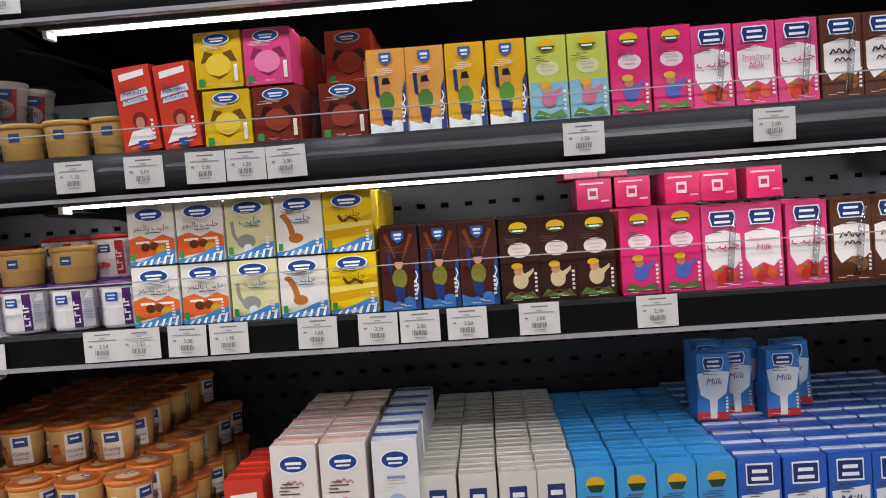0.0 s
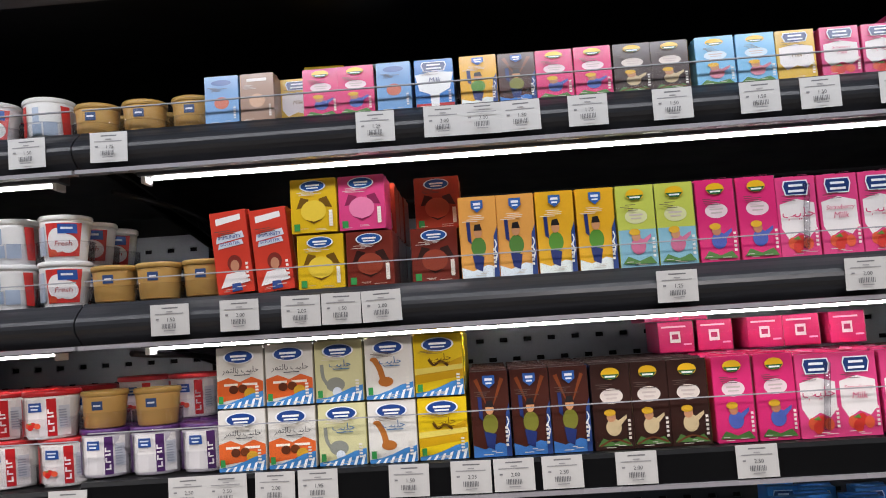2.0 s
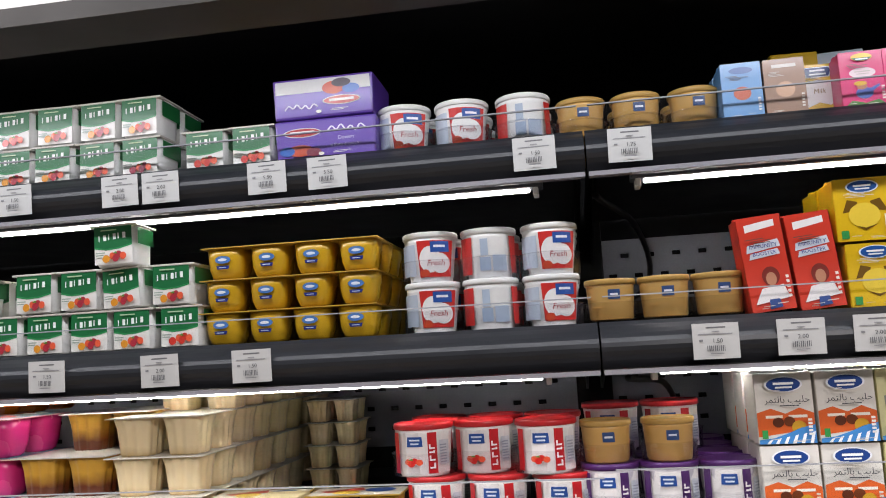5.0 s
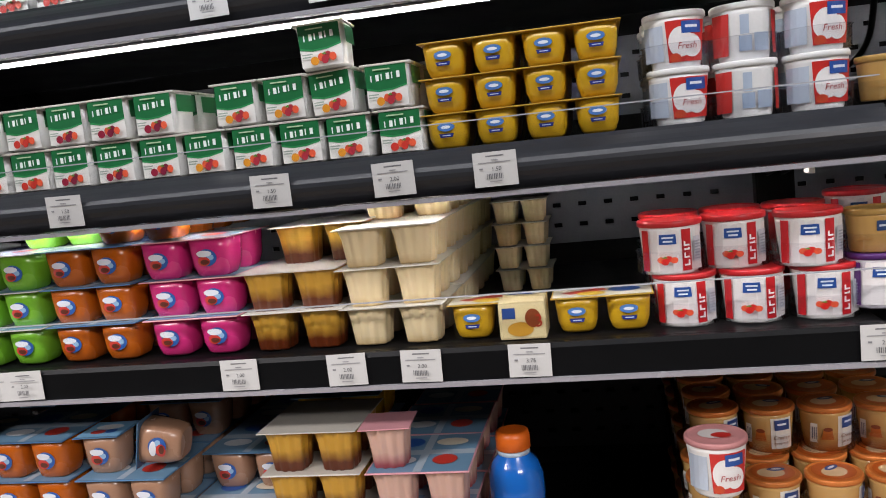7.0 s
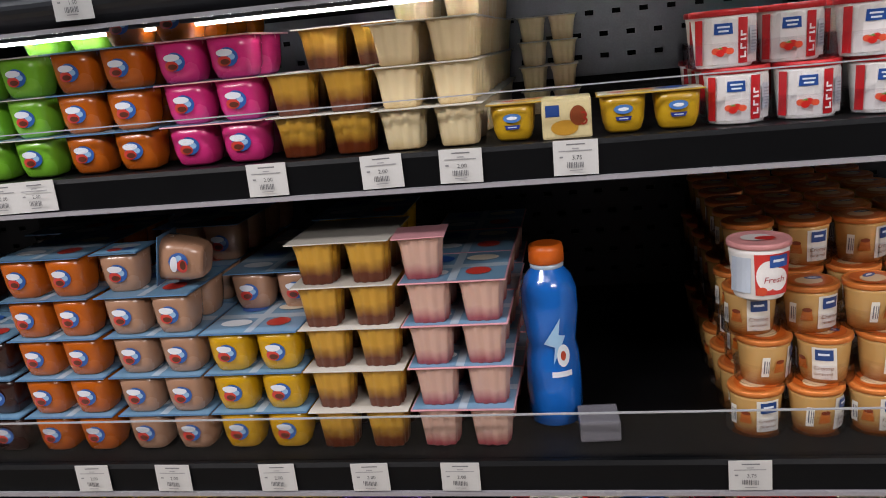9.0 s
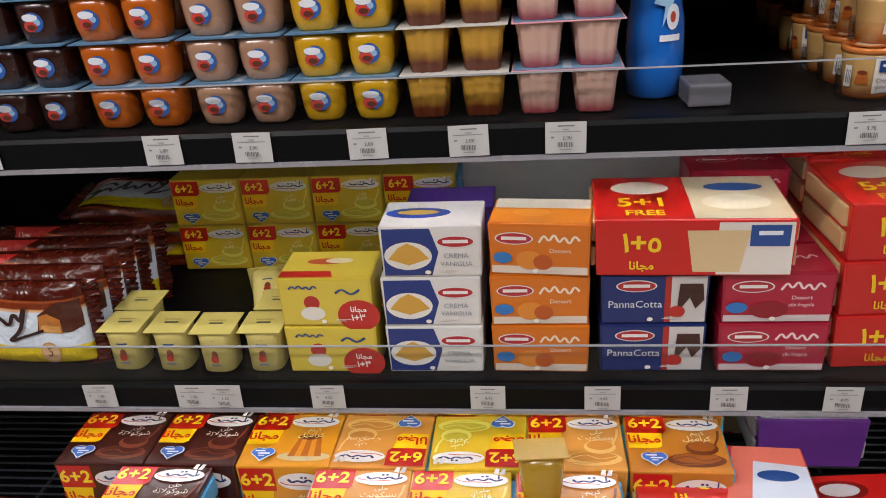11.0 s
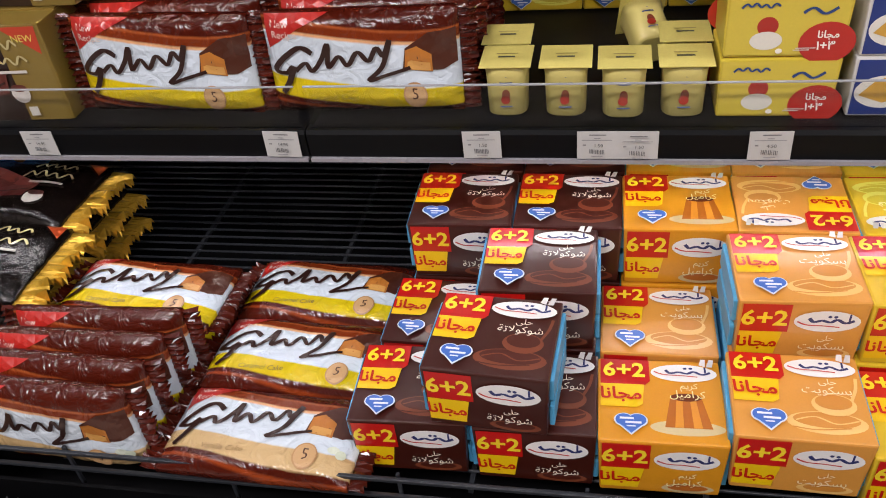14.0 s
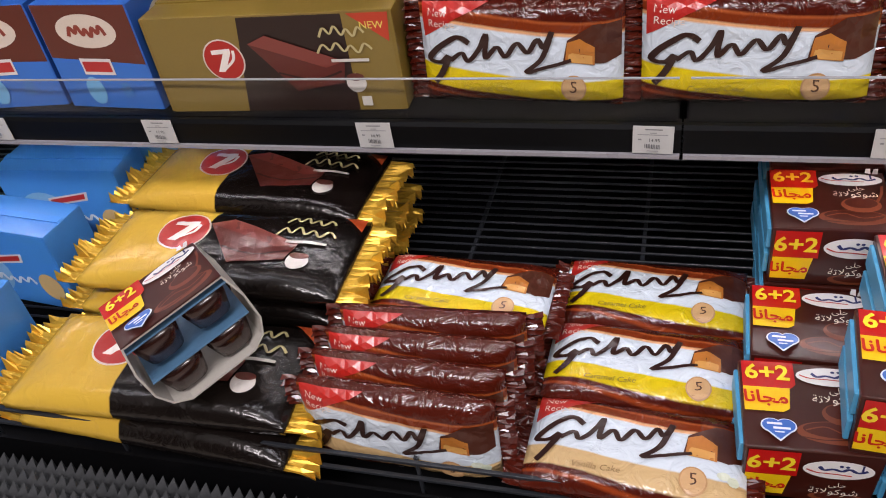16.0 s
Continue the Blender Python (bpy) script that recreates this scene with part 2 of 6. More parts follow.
ONE_FIVE, ONE_THREE = "\u0661+\u0665", "\u0661+\u0663"

# ---- the building ----
XL, XR = -4.3, 2.0


def structure(name, bm, material, label, category="wall"):
    return tagged(part(name, bm, material), label, category, "", "structure")


structure("floor", boxed(XL - 1.5, XR + 1.5, -3.2, 2.0, -0.1, 0), TILE, "pale tiled shop floor of the aisle", "floor")
structure("ceiling", boxed(XL - 1.5, XR + 1.5, -3.2, 2.0, 3.4, 3.5), PLASTER, "plain white shop ceiling over the aisle", "ceiling")
structure("wall_back", boxed(XL - 1.5, XR + 1.5, 1.85, 2.0, 0, 3.4), PLASTER, "plain painted wall behind the refrigerator")
structure("wall_opposite", boxed(XL - 1.5, XR + 1.5, -3.2, -3.05, 0, 3.4), mat("dim_wall", "#55524e", 0.8, grain=6), "dim wall across the aisle")
structure("wall_west", boxed(XL - 1.65, XL - 1.5, -3.2, 2.0, 0, 3.4), PLASTER, "plain end wall of the aisle")
structure("wall_east", boxed(XR + 1.5, XR + 1.65, -3.2, 2.0, 0, 3.4), PLASTER, "plain end wall of the aisle")

# ---- the refrigerated cabinet ----
BACK = 1.62
BAYS = [XL, -2.03, -0.66, 0.70, XR]  # uprights
cab = thing("refrigerated_cabinet", "long black open-front refrigerated dairy cabinet with lit shelves", "refrigerator")
part("canopy", prism([(0.70, 2.0), (0.70, 2.2), (1.74, 2.2), (1.74, 2.02), (0.90, 2.02), (0.80, 1.985), (0.775, 1.985), (0.775, 2.0)], XL, XR), STEEL, cab, "black canopy over the shelves")
part("canopy_front", prism([(0.672, 1.862), (0.672, 2.6), (0.70, 2.6), (0.70, 1.862)], XL, XR), mat("white_header_panel", "#eef0f1", 0.5, vary=0.03), cab, "white header panel")
part("canopy_trim", prism([(0.664, 1.852), (0.664, 1.866), (0.715, 1.866), (0.715, 1.852)], XL, XR), mat("black_trim", "#0c0c0d", 0.5), cab, "black header edge")
part("canopy_rail", prism([(0.72, 1.868), (0.72, 1.885), (0.76, 1.9), (0.76, 1.884)], XL, XR), mat("brushed_grey_rail", "#5b5a60", 0.35, 0.5), cab, "grey air rail")
part("back_panel", boxed(XL, XR, BACK + 0.02, BACK + 0.1, 0.2, 2.02), STEEL, cab)
for x in (XL, XR):
    part("end_panel", boxed(x - 0.03, x + 0.03, 0.62, 1.74, 0.0, 2.2, 0.004), PANEL, cab)
part("plinth", boxed(XL, XR, 0.72, 1.7, 0.0, 0.2, 0.003), STEEL, cab)
part("bumper", prism([(0.60, 0.12), (0.585, 0.2), (0.585, 0.30), (0.60, 0.335), (0.64, 0.335), (0.64, 0.12)], XL, XR), PANEL, cab, "grey front bumper")
part("deck_tub", boxed(XL, XR, 0.64, BACK + 0.02, 0.2, 0.30), STEEL, cab)


def peg_panel(x0, x1, z0, z1, pitch=0.044):
    """Perforated liner: slots cut through as real holes between strips."""
    bm = bmesh.new()
    n = int((x1 - x0) / pitch)
    y = BACK
    zc = z0
    while zc + pitch * 0.8 < z1:
        # solid strip, then a strip with slots
        box(bm, x0, x1, y, y + 0.004, zc, zc + pitch * 0.62)
        za, zb = zc + pitch * 0.62, zc + pitch * 0.8
        off = pitch / 2 if int((zc - z0) / (pitch * 0.8)) % 2 else 0
        last = x0
        for i in range(n):
            xa = x0 + 0.01 + off + i * pitch
            if xa + 0.014 > x1:
                break
            box(bm, last, xa, y, y + 0.004, za, zb)
            last = xa + 0.014
        box(bm, last, x1, y, y + 0.004, za, zb)
        zc = zb
    box(bm, x0, x1, y, y + 0.004, zc, z1)
    return bm


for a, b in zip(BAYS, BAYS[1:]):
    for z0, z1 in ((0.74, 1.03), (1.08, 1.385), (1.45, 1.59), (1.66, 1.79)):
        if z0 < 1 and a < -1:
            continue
        # behind the fourth shelf the liner's shade is painted in by a darker copy
        part("liner_panel", peg_panel(a + 0.03, b - 0.03, z0, z1), SHADED_LINER if z0 == 1.08 else LINER, cab, "perforated grey steel liner")
part("white_liner", boxed(-1.37, 0.3, BACK - 0.03, BACK - 0.004, 0.73, 1.0, 0.002), WHITE, cab, "white lower back liner")
part("liner_seam", boxed(-1.37, -0.6, BACK - 0.034, BACK - 0.031, 0.868, 0.872), mat("seam_grey", "#77797a", 0.5), cab)
for x in BAYS[1:-1]:
    part("upright", boxed(x - 0.03, x + 0.03, BACK - 0.03, BACK + 0.02, 0.3, 2.02, 0.003), STEEL, cab, "black slotted upright")

Z = dict(a=1.842, b=1.632, c=1.424, d=1.053, e=0.704)


def level(key, x):
    """The height of a shelf at x: the third one hangs lower west of the joint."""
    return Z[key] - (0.008 if key == "c" and x < -0.665 else 0.0)


F0 = 1.037  # face of the shelf rails


def shelf(key, x0, x1, deep, round_rail):
    z = level(key, x0)
    s = thing("shelf", "black steel refrigerator shelf with dark grey label rail", "shelf", "cabinet shelves")
    part("shelf_board", boxed(x0 + 0.004, x1 - 0.004, F0 + 0.018, BACK - 0.002 if deep else BACK - 0.06, z - 0.026, z - 0.002, 0.002), STEEL, s)
    if round_rail:
        pr = [(F0 + 0.018, z)] + [(F0 + 0.014 - 0.02 * math.sin(math.pi * i / 10), z - 0.004 - 0.045 * i / 10) for i in range(11)] + [(F0 + 0.018, z - 0.05)]
    else:
        pr = [(F0 + 0.018, z + 0.001), (F0 + 0.004, z + 0.001), (F0 + 0.001, z - 0.004), (F0 + 0.003, z - 0.036), (F0 + 0.018, z - 0.036)]
    part("label_rail", prism(pr, x0 + 0.001, x1 - 0.001), FASCIA if round_rail else mat("black_plastic_rail", "#0a0b0d", 0.4, vary=0.12, spec=0.12), s, "dark grey plastic label rail")
    zl = z - (0.05 if round_rail else 0.036)
    part("rail_lip", prism([(F0 - 0.002, zl), (F0 - 0.002, zl - 0.005), (F0 + 0.016, zl - 0.004), (F0 + 0.016, zl)], x0 + 0.002, x1 - 0.002), LIP, s, "clear edge strip")
    hgt = 0.026 if key in "ab" else 0.055
    g = part("clear_guard", boxed(x0 + 0.006, x1 - 0.006, F0 + 0.010, F0 + 0.0125, z + 0.001, z + hgt), ACRYL, s, "clear acrylic product guard")
    g.visible_shadow = False
    e = part("guard_edge", boxed(x0 + 0.006, x1 - 0.006, F0 + 0.0095, F0 + 0.013, z + hgt, z + hgt + 0.0013), mat("polished_edge", "#9a9ca0", 0.15), s, "bright polished edge")
    for x in (x0 + 0.012, x1 - 0.012):
        part("bracket", prism([(F0 + 0.06, z - 0.028), (BACK, z - 0.028), (BACK, z - 0.10), (BACK - 0.2, z - 0.07)], x - 0.002, x + 0.002), STEEL, s, "black steel bracket")
    if key in "abde" or x0 > -0.7:
        drop = {"b": 0.007, "c": -0.012}.get(key, 0.0)
        lamp = part("lamp_housing", boxed(x0 + 0.05, x1 - 0.05, F0 + 0.060, F0 + 0.088, z - 0.049 - drop, z - 0.027, 0.002), PANEL, s)
        part("light_tube", boxed(x0 + 0.065, x1 - 0.065, F0 + 0.0725, F0 + 0.077, z - 0.0525 - drop, z - 0.0485 - drop, 0.0015), TUBE if key in "abe" else TUBE2, lamp, "glowing white light strip")
        for x in (x0 + 0.055, x1 - 0.061):
            part("tube_clip", boxed(x, x + 0.006, F0 + 0.062, F0 + 0.086, z - 0.058 - drop, z - 0.048 - drop, 0.001), WHITE, lamp, "white clip")
    return s


for a, b in zip(BAYS, BAYS[1:]):
    for key in "abcde":
        shelf(key, a, b, key in "cde", key in "ab")

# wire deck
DECK = 0.385
deck = thing("wire_deck", "black wire rack floor of the lower cabinet deck", "wire rack")
wire = mesh_of("wire", lathe([(0.0022, 0), (0.0022, XR - XL - 0.1)], 8), mat("black_wire", "#2a2d32", 0.3))
for i in range(42):
    shared("wire", wire, deck, pose(XL + 0.05, 0.78 + i * 0.020, DECK - 0.003, 0, 90, 0))
for i in range(24):
    part("cross_bar", boxed(XL + 0.1 + i * 0.265, XL + 0.106 + i * 0.265, 0.775, 1.61, DECK - 0.012, DECK - 0.0055), MATS["black_wire"], deck)
fence = thing("front_rail", "black wire fence along the front of the deck", "rail")
for z in (0.395, 0.425):
    part("rail_wire", boxed(XL + 0.05, XR - 0.05, 0.745, 0.750, z - 0.0025, z + 0.0025, 0.001), MATS["black_wire"], fence)
for i in range(30):
    part("rail_post", boxed(XL + 0.1 + i * 0.21, XL + 0.104 + i * 0.21, 0.7505, 0.7545, 0.30, 0.43), MATS["black_wire"], fence)
# air return honeycomb
gr = thing("air_grille", "grey honeycomb air return grille at the cabinet front", "grille")
bm = bmesh.new()
for k in range(4):
    y0 = 0.655 + k * 0.02
    for i in range(110):
        x = -3.9 + i * 0.016
        v = [bm.verts.new(p) for p in ((x, y0, 0.345), (x + 0.008, y0 + 0.010, 0.356), (x + 0.016, y0, 0.345), (x + 0.016, y0, 0.305), (x + 0.008, y0 + 0.01, 0.305), (x, y0, 0.305))]
        bm.faces.new((v[0], v[1], v[4], v[5]))
        bm.faces.new((v[1], v[2], v[3], v[4]))
part("honeycomb", bm, GALV, gr)
part("grille_edge", boxed(XL + 0.05, XR - 0.05, 0.738, 0.743, 0.30, 0.372), STEEL, gr)

# cables hanging at the bay joints
for x, z0 in ((-0.62, 1.79), (-0.60, 1.58), (0.63, 1.6)):
    c = bpy.data.curves.new("cable", "CURVE")
    c.dimensions, c.bevel_depth, c.bevel_resolution = "3D", 0.004, 2
    sp = c.splines.new("BEZIER")
    pts = [(x - 0.03, F0 + 0.08, z0 - 0.01), (x + 0.03, 1.3, z0 - 0.03), (x + 0.05, 1.45, z0 - 0.09), (x + 0.01, BACK - 0.035, z0 - 0.12)]
    sp.bezier_points.add(3)
    for p, q in zip(sp.bezier_points, pts):
        p.co = q
        p.handle_left_type = p.handle_right_type = "AUTO"
    c.materials.append(CABLE)
    tmp = bpy.data.objects.new("tmp", c)
    me = bpy.data.meshes.new_from_object(tmp)
    bpy.data.objects.remove(tmp)
    tagged(part("lamp_cable", me, CABLE, None, smooth=True), "black power cable hanging at a shelf lamp", "cable", "lamp cables")

# ---- price labels ----
TAGW, TAGH = 0.0455, 0.036


def price_tag(x, key, price, wide=1.0, tilt=0.0):
    t = thing("price_tag", "white paper price label with printed barcode on the rail", "price tag", "price tags")
    w = TAGW * wide
    part("card", boxed(-w / 2, w / 2, -0.0008, 0, -TAGH, 0, 0.0), PAPER, t)
    shapes = []
    for k in range(2 if wide > 1.5 else 1):
        o, f = k * 0.5, (0.5 if wide > 1.5 else 1.0)
        shapes += [("r", "#6a6a6c", o + f * 0.3, 0.86, o + f * 0.72, 0.9), ("r", "#8a8a8c", o + f * 0.12, 0.68, o + f * 0.86, 0.71), ("r", "#8a8a8c", o + f * 0.42, 0.75, o + f * 0.58, 0.78), ("r", "#77777a", o + f * 0.14, 0.5, o + f * 0.22, 0.55),
                   ("t", "#4c4c4e", price, o + f * 0.53, 0.5, 0.17)]
        shapes += [("r", "#646466", o + f * (0.3 + i * 0.04), 0.22, o + f * (0.3 + i * 0.04 + (0.024 if i % 3 else 0.014)), 0.38) for i in range(10)]
        shapes += [("r", "#8a8a8c", o + f * 0.36, 0.14, o + f * 0.64, 0.17)]
    part("print", art(shapes, w, TAGH, 0.001, pose(0, 0, -TAGH)), [], t)
    yy = F0 - 0.007 if key in "ab" else F0 - 0.0005
    t.matrix_world = pose(x + w / 2, yy, level(key, x) - (0.008 if key in "ab" else -0.002), 3 if key in "ab" else 0, tilt, 0)


TAGS = dict(a=[(-1.355, "1.50"), (-1.219, "2.00"), (-1.168, "2.00"), (-1.039, "5.50"), (-0.968, "5.50"), (-0.737, "1.50"), (-0.636, "1.75"), (-0.316, "1.25"), (-0.236, "2.00", 2), (-0.146, "1.50"), (-0.068, "1.75"), (0.029, "1.50"), (0.128, "1.50"), (0.196, "1.50"), (0.285, "2.00"), (0.336, "2.00")],
            b=[(-1.75, "1.50"), (-1.565, "1.50"), (-1.31, "1.50"), (-1.171, "2.00"), (-1.062, "1.50"), (-0.568, "1.50"), (-0.486, "2.00"), (-0.414, "2.00"), (-0.367, "1.50"), (-0.321, "2.00"), (0.015, "1.25"), (0.223, "2.00"), (0.42, "1.50")],
            c=[(-1.705, "2.00", 2), (-1.379, "2.00"), (-1.25, "2.00"), (-1.164, "2.00"), (-1.045, "3.75"), (-0.696, "2.50"), (-0.555, "2.50", 2), (-0.454, "2.00"), (-0.405, "1.95"), (-0.301, "1.50"), (-0.231, "2.25"), (-0.183, "2.00"), (-0.129, "2.50"), (-0.047, "2.00"), (0.085, "2.50")],
            d=[(-1.9, "2.00"), (-1.669, "2.00"), (-1.559, "2.00"), (-1.423, "2.00"), (-1.307, "2.00"), (-1.198, "2.00"), (-0.877, "3.75")],
            e=[(-3.005, "14.95"), (-2.732, "11.95"), (-2.422, "14.95"), (-2.084, "14.95"), (-1.835, "1.50"), (-1.701, "1.50", 2), (-1.513, "4.50"), (-1.299, "4.95"), (-1.152, "4.95"), (-0.995, "6.95"), (-0.857, "4.95")])
rnd = random.Random(4)
for key, row in TAGS.items():
    for t in row:
        price_tag(t[0], key, t[1], t[2] if len(t) > 2 else 1.0, rnd.uniform(-1.2, 1.2))

# ---- products ----
FRONT = 1.068
BUILD, MADE, SPEC = {}, {}, {}
jit = random.Random(11)


def put(key, x, y, z, rx=0, ry=0, rz=0):
    """Sets one more product of a kind down: built once, then copied."""
    m = pose(x, y, z, rx, ry, rz)
    if key in MADE:
        return copy_thing(MADE[key], m)
    ob = BUILD[key]()
    ob.matrix_basis = m
    MADE[key] = ob
    return ob


def row(key, xs, shelf_key, deep=3, pitch=0.05, z=0.0, y=FRONT, lean=0.0):
    for x in xs:
        for k in range(deep):
            put(key, x + jit.uniform(-0.001, 0.001), y + k * pitch + jit.uniform(0, 0.003), level(shelf_key, x) + z, 0, lean, jit.uniform(-1.5, 1.5))


def badge(u, v, ru, rv, colour="#123a80", bars="#f2f2f0"):
    """A brand mark as a plain oval with light bars."""
    return [("e", "#e9edf2", u, v, ru * 1.12, rv * 1.15), ("e", colour, u, v, ru, rv), ("r", bars, u - ru * 0.6, v - rv * 0.05, u + ru * 0.6, v + rv * 0.3), ("r", bars, u - ru * 0.5, v - rv * 0.55, u + ru * 0.5, v - rv * 0.3)]


def berries(u, v, s, colour="#c8321f", aspect=0.6):
    out = []
    for i, (a, b) in enumerate(((-1, 0), (0.15, 0.25), (1, -0.1), (-0.4, -0.5))):
        out += [("e", colour if i % 2 else "#dd5a3a", u + a * s, v + b * s * aspect, s * 0.6, s * aspect * 0.75)]
    return out + [("p", "#5d8a35", (u - s, v + s * aspect * 0.5), (u - 0.3 * s, v + s * aspect * 0.9), (u, v + s * aspect * 0.4))]


def scribble(u0, u1, v, h, colour, n=5, width=0.02):
    pts = []
    for i in range(n * 2 + 1):
        pts.append((u0 + (u1 - u0) * i / (n * 2), v + (h / 2 if i % 2 else -h / 2) * (1 - 0.3 * (i % 3))))
    return ("s", colour, width, *pts)


def fine_print(seed):
    """Small lines of unreadable text and a code panel, as on any pack."""
    r = random.Random(seed)
    out = []
    for k in range(4):
        u, v = r.uniform(0.08, 0.3), 0.69 + 0.022 * k
        out.append(("r", "#d8d2c8" if seed % 2 else "#5a4a44", u, v, u + r.uniform(0.2, 0.5), v + 0.008))
    for k in range(5):
        v = 0.12 + 0.05 * k
        out.append(("r", "#e2ddd4", 0.86, v, 0.93, v + 0.03))
    for k in range(3):
        u = r.uniform(0.08, 0.6)
        out.append(("r", "#cfc8bc", u, 0.03 + 0.018 * k, u + r.uniform(0.12, 0.3), 0.038 + 0.018 * k))
    return out


def carton(name, w, h, d, colour, shapes, label, side=None, top=None, straw=False, category="drink carton", group="drink cartons"):
    def make():
        t = thing(name, label, category, group)
        part("body", boxed(-w / 2, w / 2, 0, d, 0, h, 0.0016), mat("carton_" + colour.lstrip("#"), colour, 0.36, vary=0.07, bump=0.015, coat=0.25), t)
        part("print", art(list(shapes) + (fine_print(len(shapes) * 7 + len(label)) if category == "drink carton" else []), w * 0.97, h), [], t)
        if side:
            part("side_print", art(side, d, h, 0.0004, pose(w / 2, d / 2, 0, 0, 0, 90)), [], t)
        bm = boxed(-w / 2 + 0.001, w / 2 - 0.001, d * 0.42, d * 0.58, h, h + 0.0022)
        part("top_seam", bm, mat("seam_" + (top or colour).lstrip("#"), top or colour, 0.5), t, "folded top seam")
        if "strawberry" in name:
            ends = [("r", "#e6dcdc", 0.3, 0.3, 0.62, 0.7), ("r", "#b5205a", 0.36, 0.42, 0.56, 0.6), ("r", "#f0c8d6", 0.7, 0.2, 0.95, 0.26), ("r", "#f0c8d6", 0.05, 0.84, 0.8, 0.9)]
            part("top_print", art(ends, w - 0.004, d - 0.004, 0.0004, pose(0, 0.002, h + 0.0024, -90, 0, 0)), [], t)
        if straw:
            bm = bmesh.new()
            lathe([(0.0035, 0), (0.0035, h * 0.8)], 8, bm=bm)
            s = part("straw", bm, TRAY, t, "wrapped clear straw")
            s.matrix_local = pose(w * 0.1, -0.0045, h * 0.1, 0, 6, 0)
        return t
    SPEC[make] = (name, w, h, d, colour, shapes, label, side, top, straw)
    return make


def short(key, h=0.0625):
    """The small size of a carton kind."""
    k = "small_" + key
    if k not in BUILD:
        v = list(SPEC[BUILD[key]])
        v[2] = h
        BUILD[k] = carton(*v)
    return k


wave_stripes = [("p", "#3f86c8", (0.0, 0.0), (1, 0.0), (1, 0.26), (0.75, 0.22), (0.5, 0.14), (0.25, 0.08), (0, 0.06))] + [("p", "#eef2f5", (0.12 + i * 0.15, 0.0), (0.18 + i * 0.15, 0.0), (0.24 + i * 0.15, 0.06 + i * 0.022), (0.18 + i * 0.15, 0.05 + i * 0.02)) for i in range(6)]


def family_carton(bg, accent, picture, word=MILK, size=0.16):
    s = [("r", bg, 0, 0, 1, 1)] + picture + wave_stripes + badge(0.5, 0.84, 0.3, 0.1, "#173f86") + [("t", accent, word, 0.54, 0.62, size), ("r", accent, 0.4, 0.53, 0.74, 0.545), ("r", "#2f8a46", 0.05, 0.08, 0.15, 0.2)]
    return s


dates = [("p", "#d9622b", (0, 0.1), (1, 0.2), (1, 0.42), (0.75, 0.5), (0.5, 0.42), (0.25, 0.5), (0, 0.44)), ("r", "#efe6d8", 0.15, 0.36, 0.45, 0.4), ("r", "#efe6d8", 0.55, 0.36, 0.88, 0.4), ("e", "#5b2c17", 0.36, 0.3, 0.1, 0.07), ("e", "#6b3418", 0.56, 0.31, 0.1, 0.07), ("e", "#c9992c", 0.72, 0.22, 0.13, 0.1)]
grey_beast = [("e", "#8c8f86", 0.42, 0.28, 0.2, 0.12), ("s", "#8c8f86", 0.06, (0.24, 0.3), (0.16, 0.42), (0.14, 0.62)), ("e", "#d9e2ec", 0.45, 0.16, 0.1, 0.08)]
tall_beast = [("s", "#b06a2c", 0.1, (0.2, 0.64), (0.3, 0.5), (0.36, 0.32)), ("e", "#b06a2c", 0.42, 0.28, 0.16, 0.08), ("e", "#b06a2c", 0.18, 0.65, 0.08, 0.035)]
BUILD["date_milk"] = carton("date_milk_carton", 0.0575, 0.0715, 0.055, "#cfcac0", family_carton("#d9d6cf", "#3f3f44", dates, OF_DATES + " " + MILK, 0.13), "white and orange date milk carton on the shelf", top="#cfcac0")
BUILD["grow_milk"] = carton("growing_milk_carton", 0.0575, 0.0715, 0.055, "#c9c489", family_carton("#cfcb9b", "#3d6d9c", grey_beast), "pale green milk carton with a blue striped base", top="#cfcaa0")
BUILD["grow_milk2"] = carton("growing_milk_carton", 0.0575, 0.0715, 0.055, "#d9d5cc", family_carton("#dcd9d2", "#3d6d9c", tall_beast), "white milk carton with a blue striped base", top="#d0ccc0")
BUILD["yellow_milk"] = carton("flavoured_milk_carton", 0.0585, 0.0715, 0.055, "#d8b400", family_carton("#e0be10", "#7a5a00", [("p", "#c89a08", (0, 0.2), (1, 0.3), (1, 0.62), (0.6, 0.5), (0, 0.4)), ("p", "#e0cc60", (0, 0.35), (1, 0.42), (1, 0.5), (0, 0.45)), ("s", "#5a3a10", 0.05, (0.3, 0.6), (0.4, 0.5), (0.55, 0.56), (0.7, 0.48))]), "bright yellow flavoured milk carton on the shelf")


def cheeky(bg, dark, light):
    return [("r", bg, 0, 0, 1, 1), ("p", dark, (0.12, 0.45), (0.22, 0.66), (0.4, 0.62), (0.36, 0.48)), ("p", dark, (0.62, 0.62), (0.8, 0.66), (0.92, 0.45), (0.66, 0.48)), ("e", light, 0.5, 0.4, 0.28, 0.2), ("p", dark, (0.3, 0.25), (0.5, 0.16), (0.72, 0.25), (0.5, 0.2)), ("r", "#2f8a46", 0.06, 0.04, 0.19, 0.17), ("r", "#efe9dc", 0.84, 0.1, 0.92, 0.4)] + badge(0.5, 0.86, 0.26, 0.09, "#1a4f96")


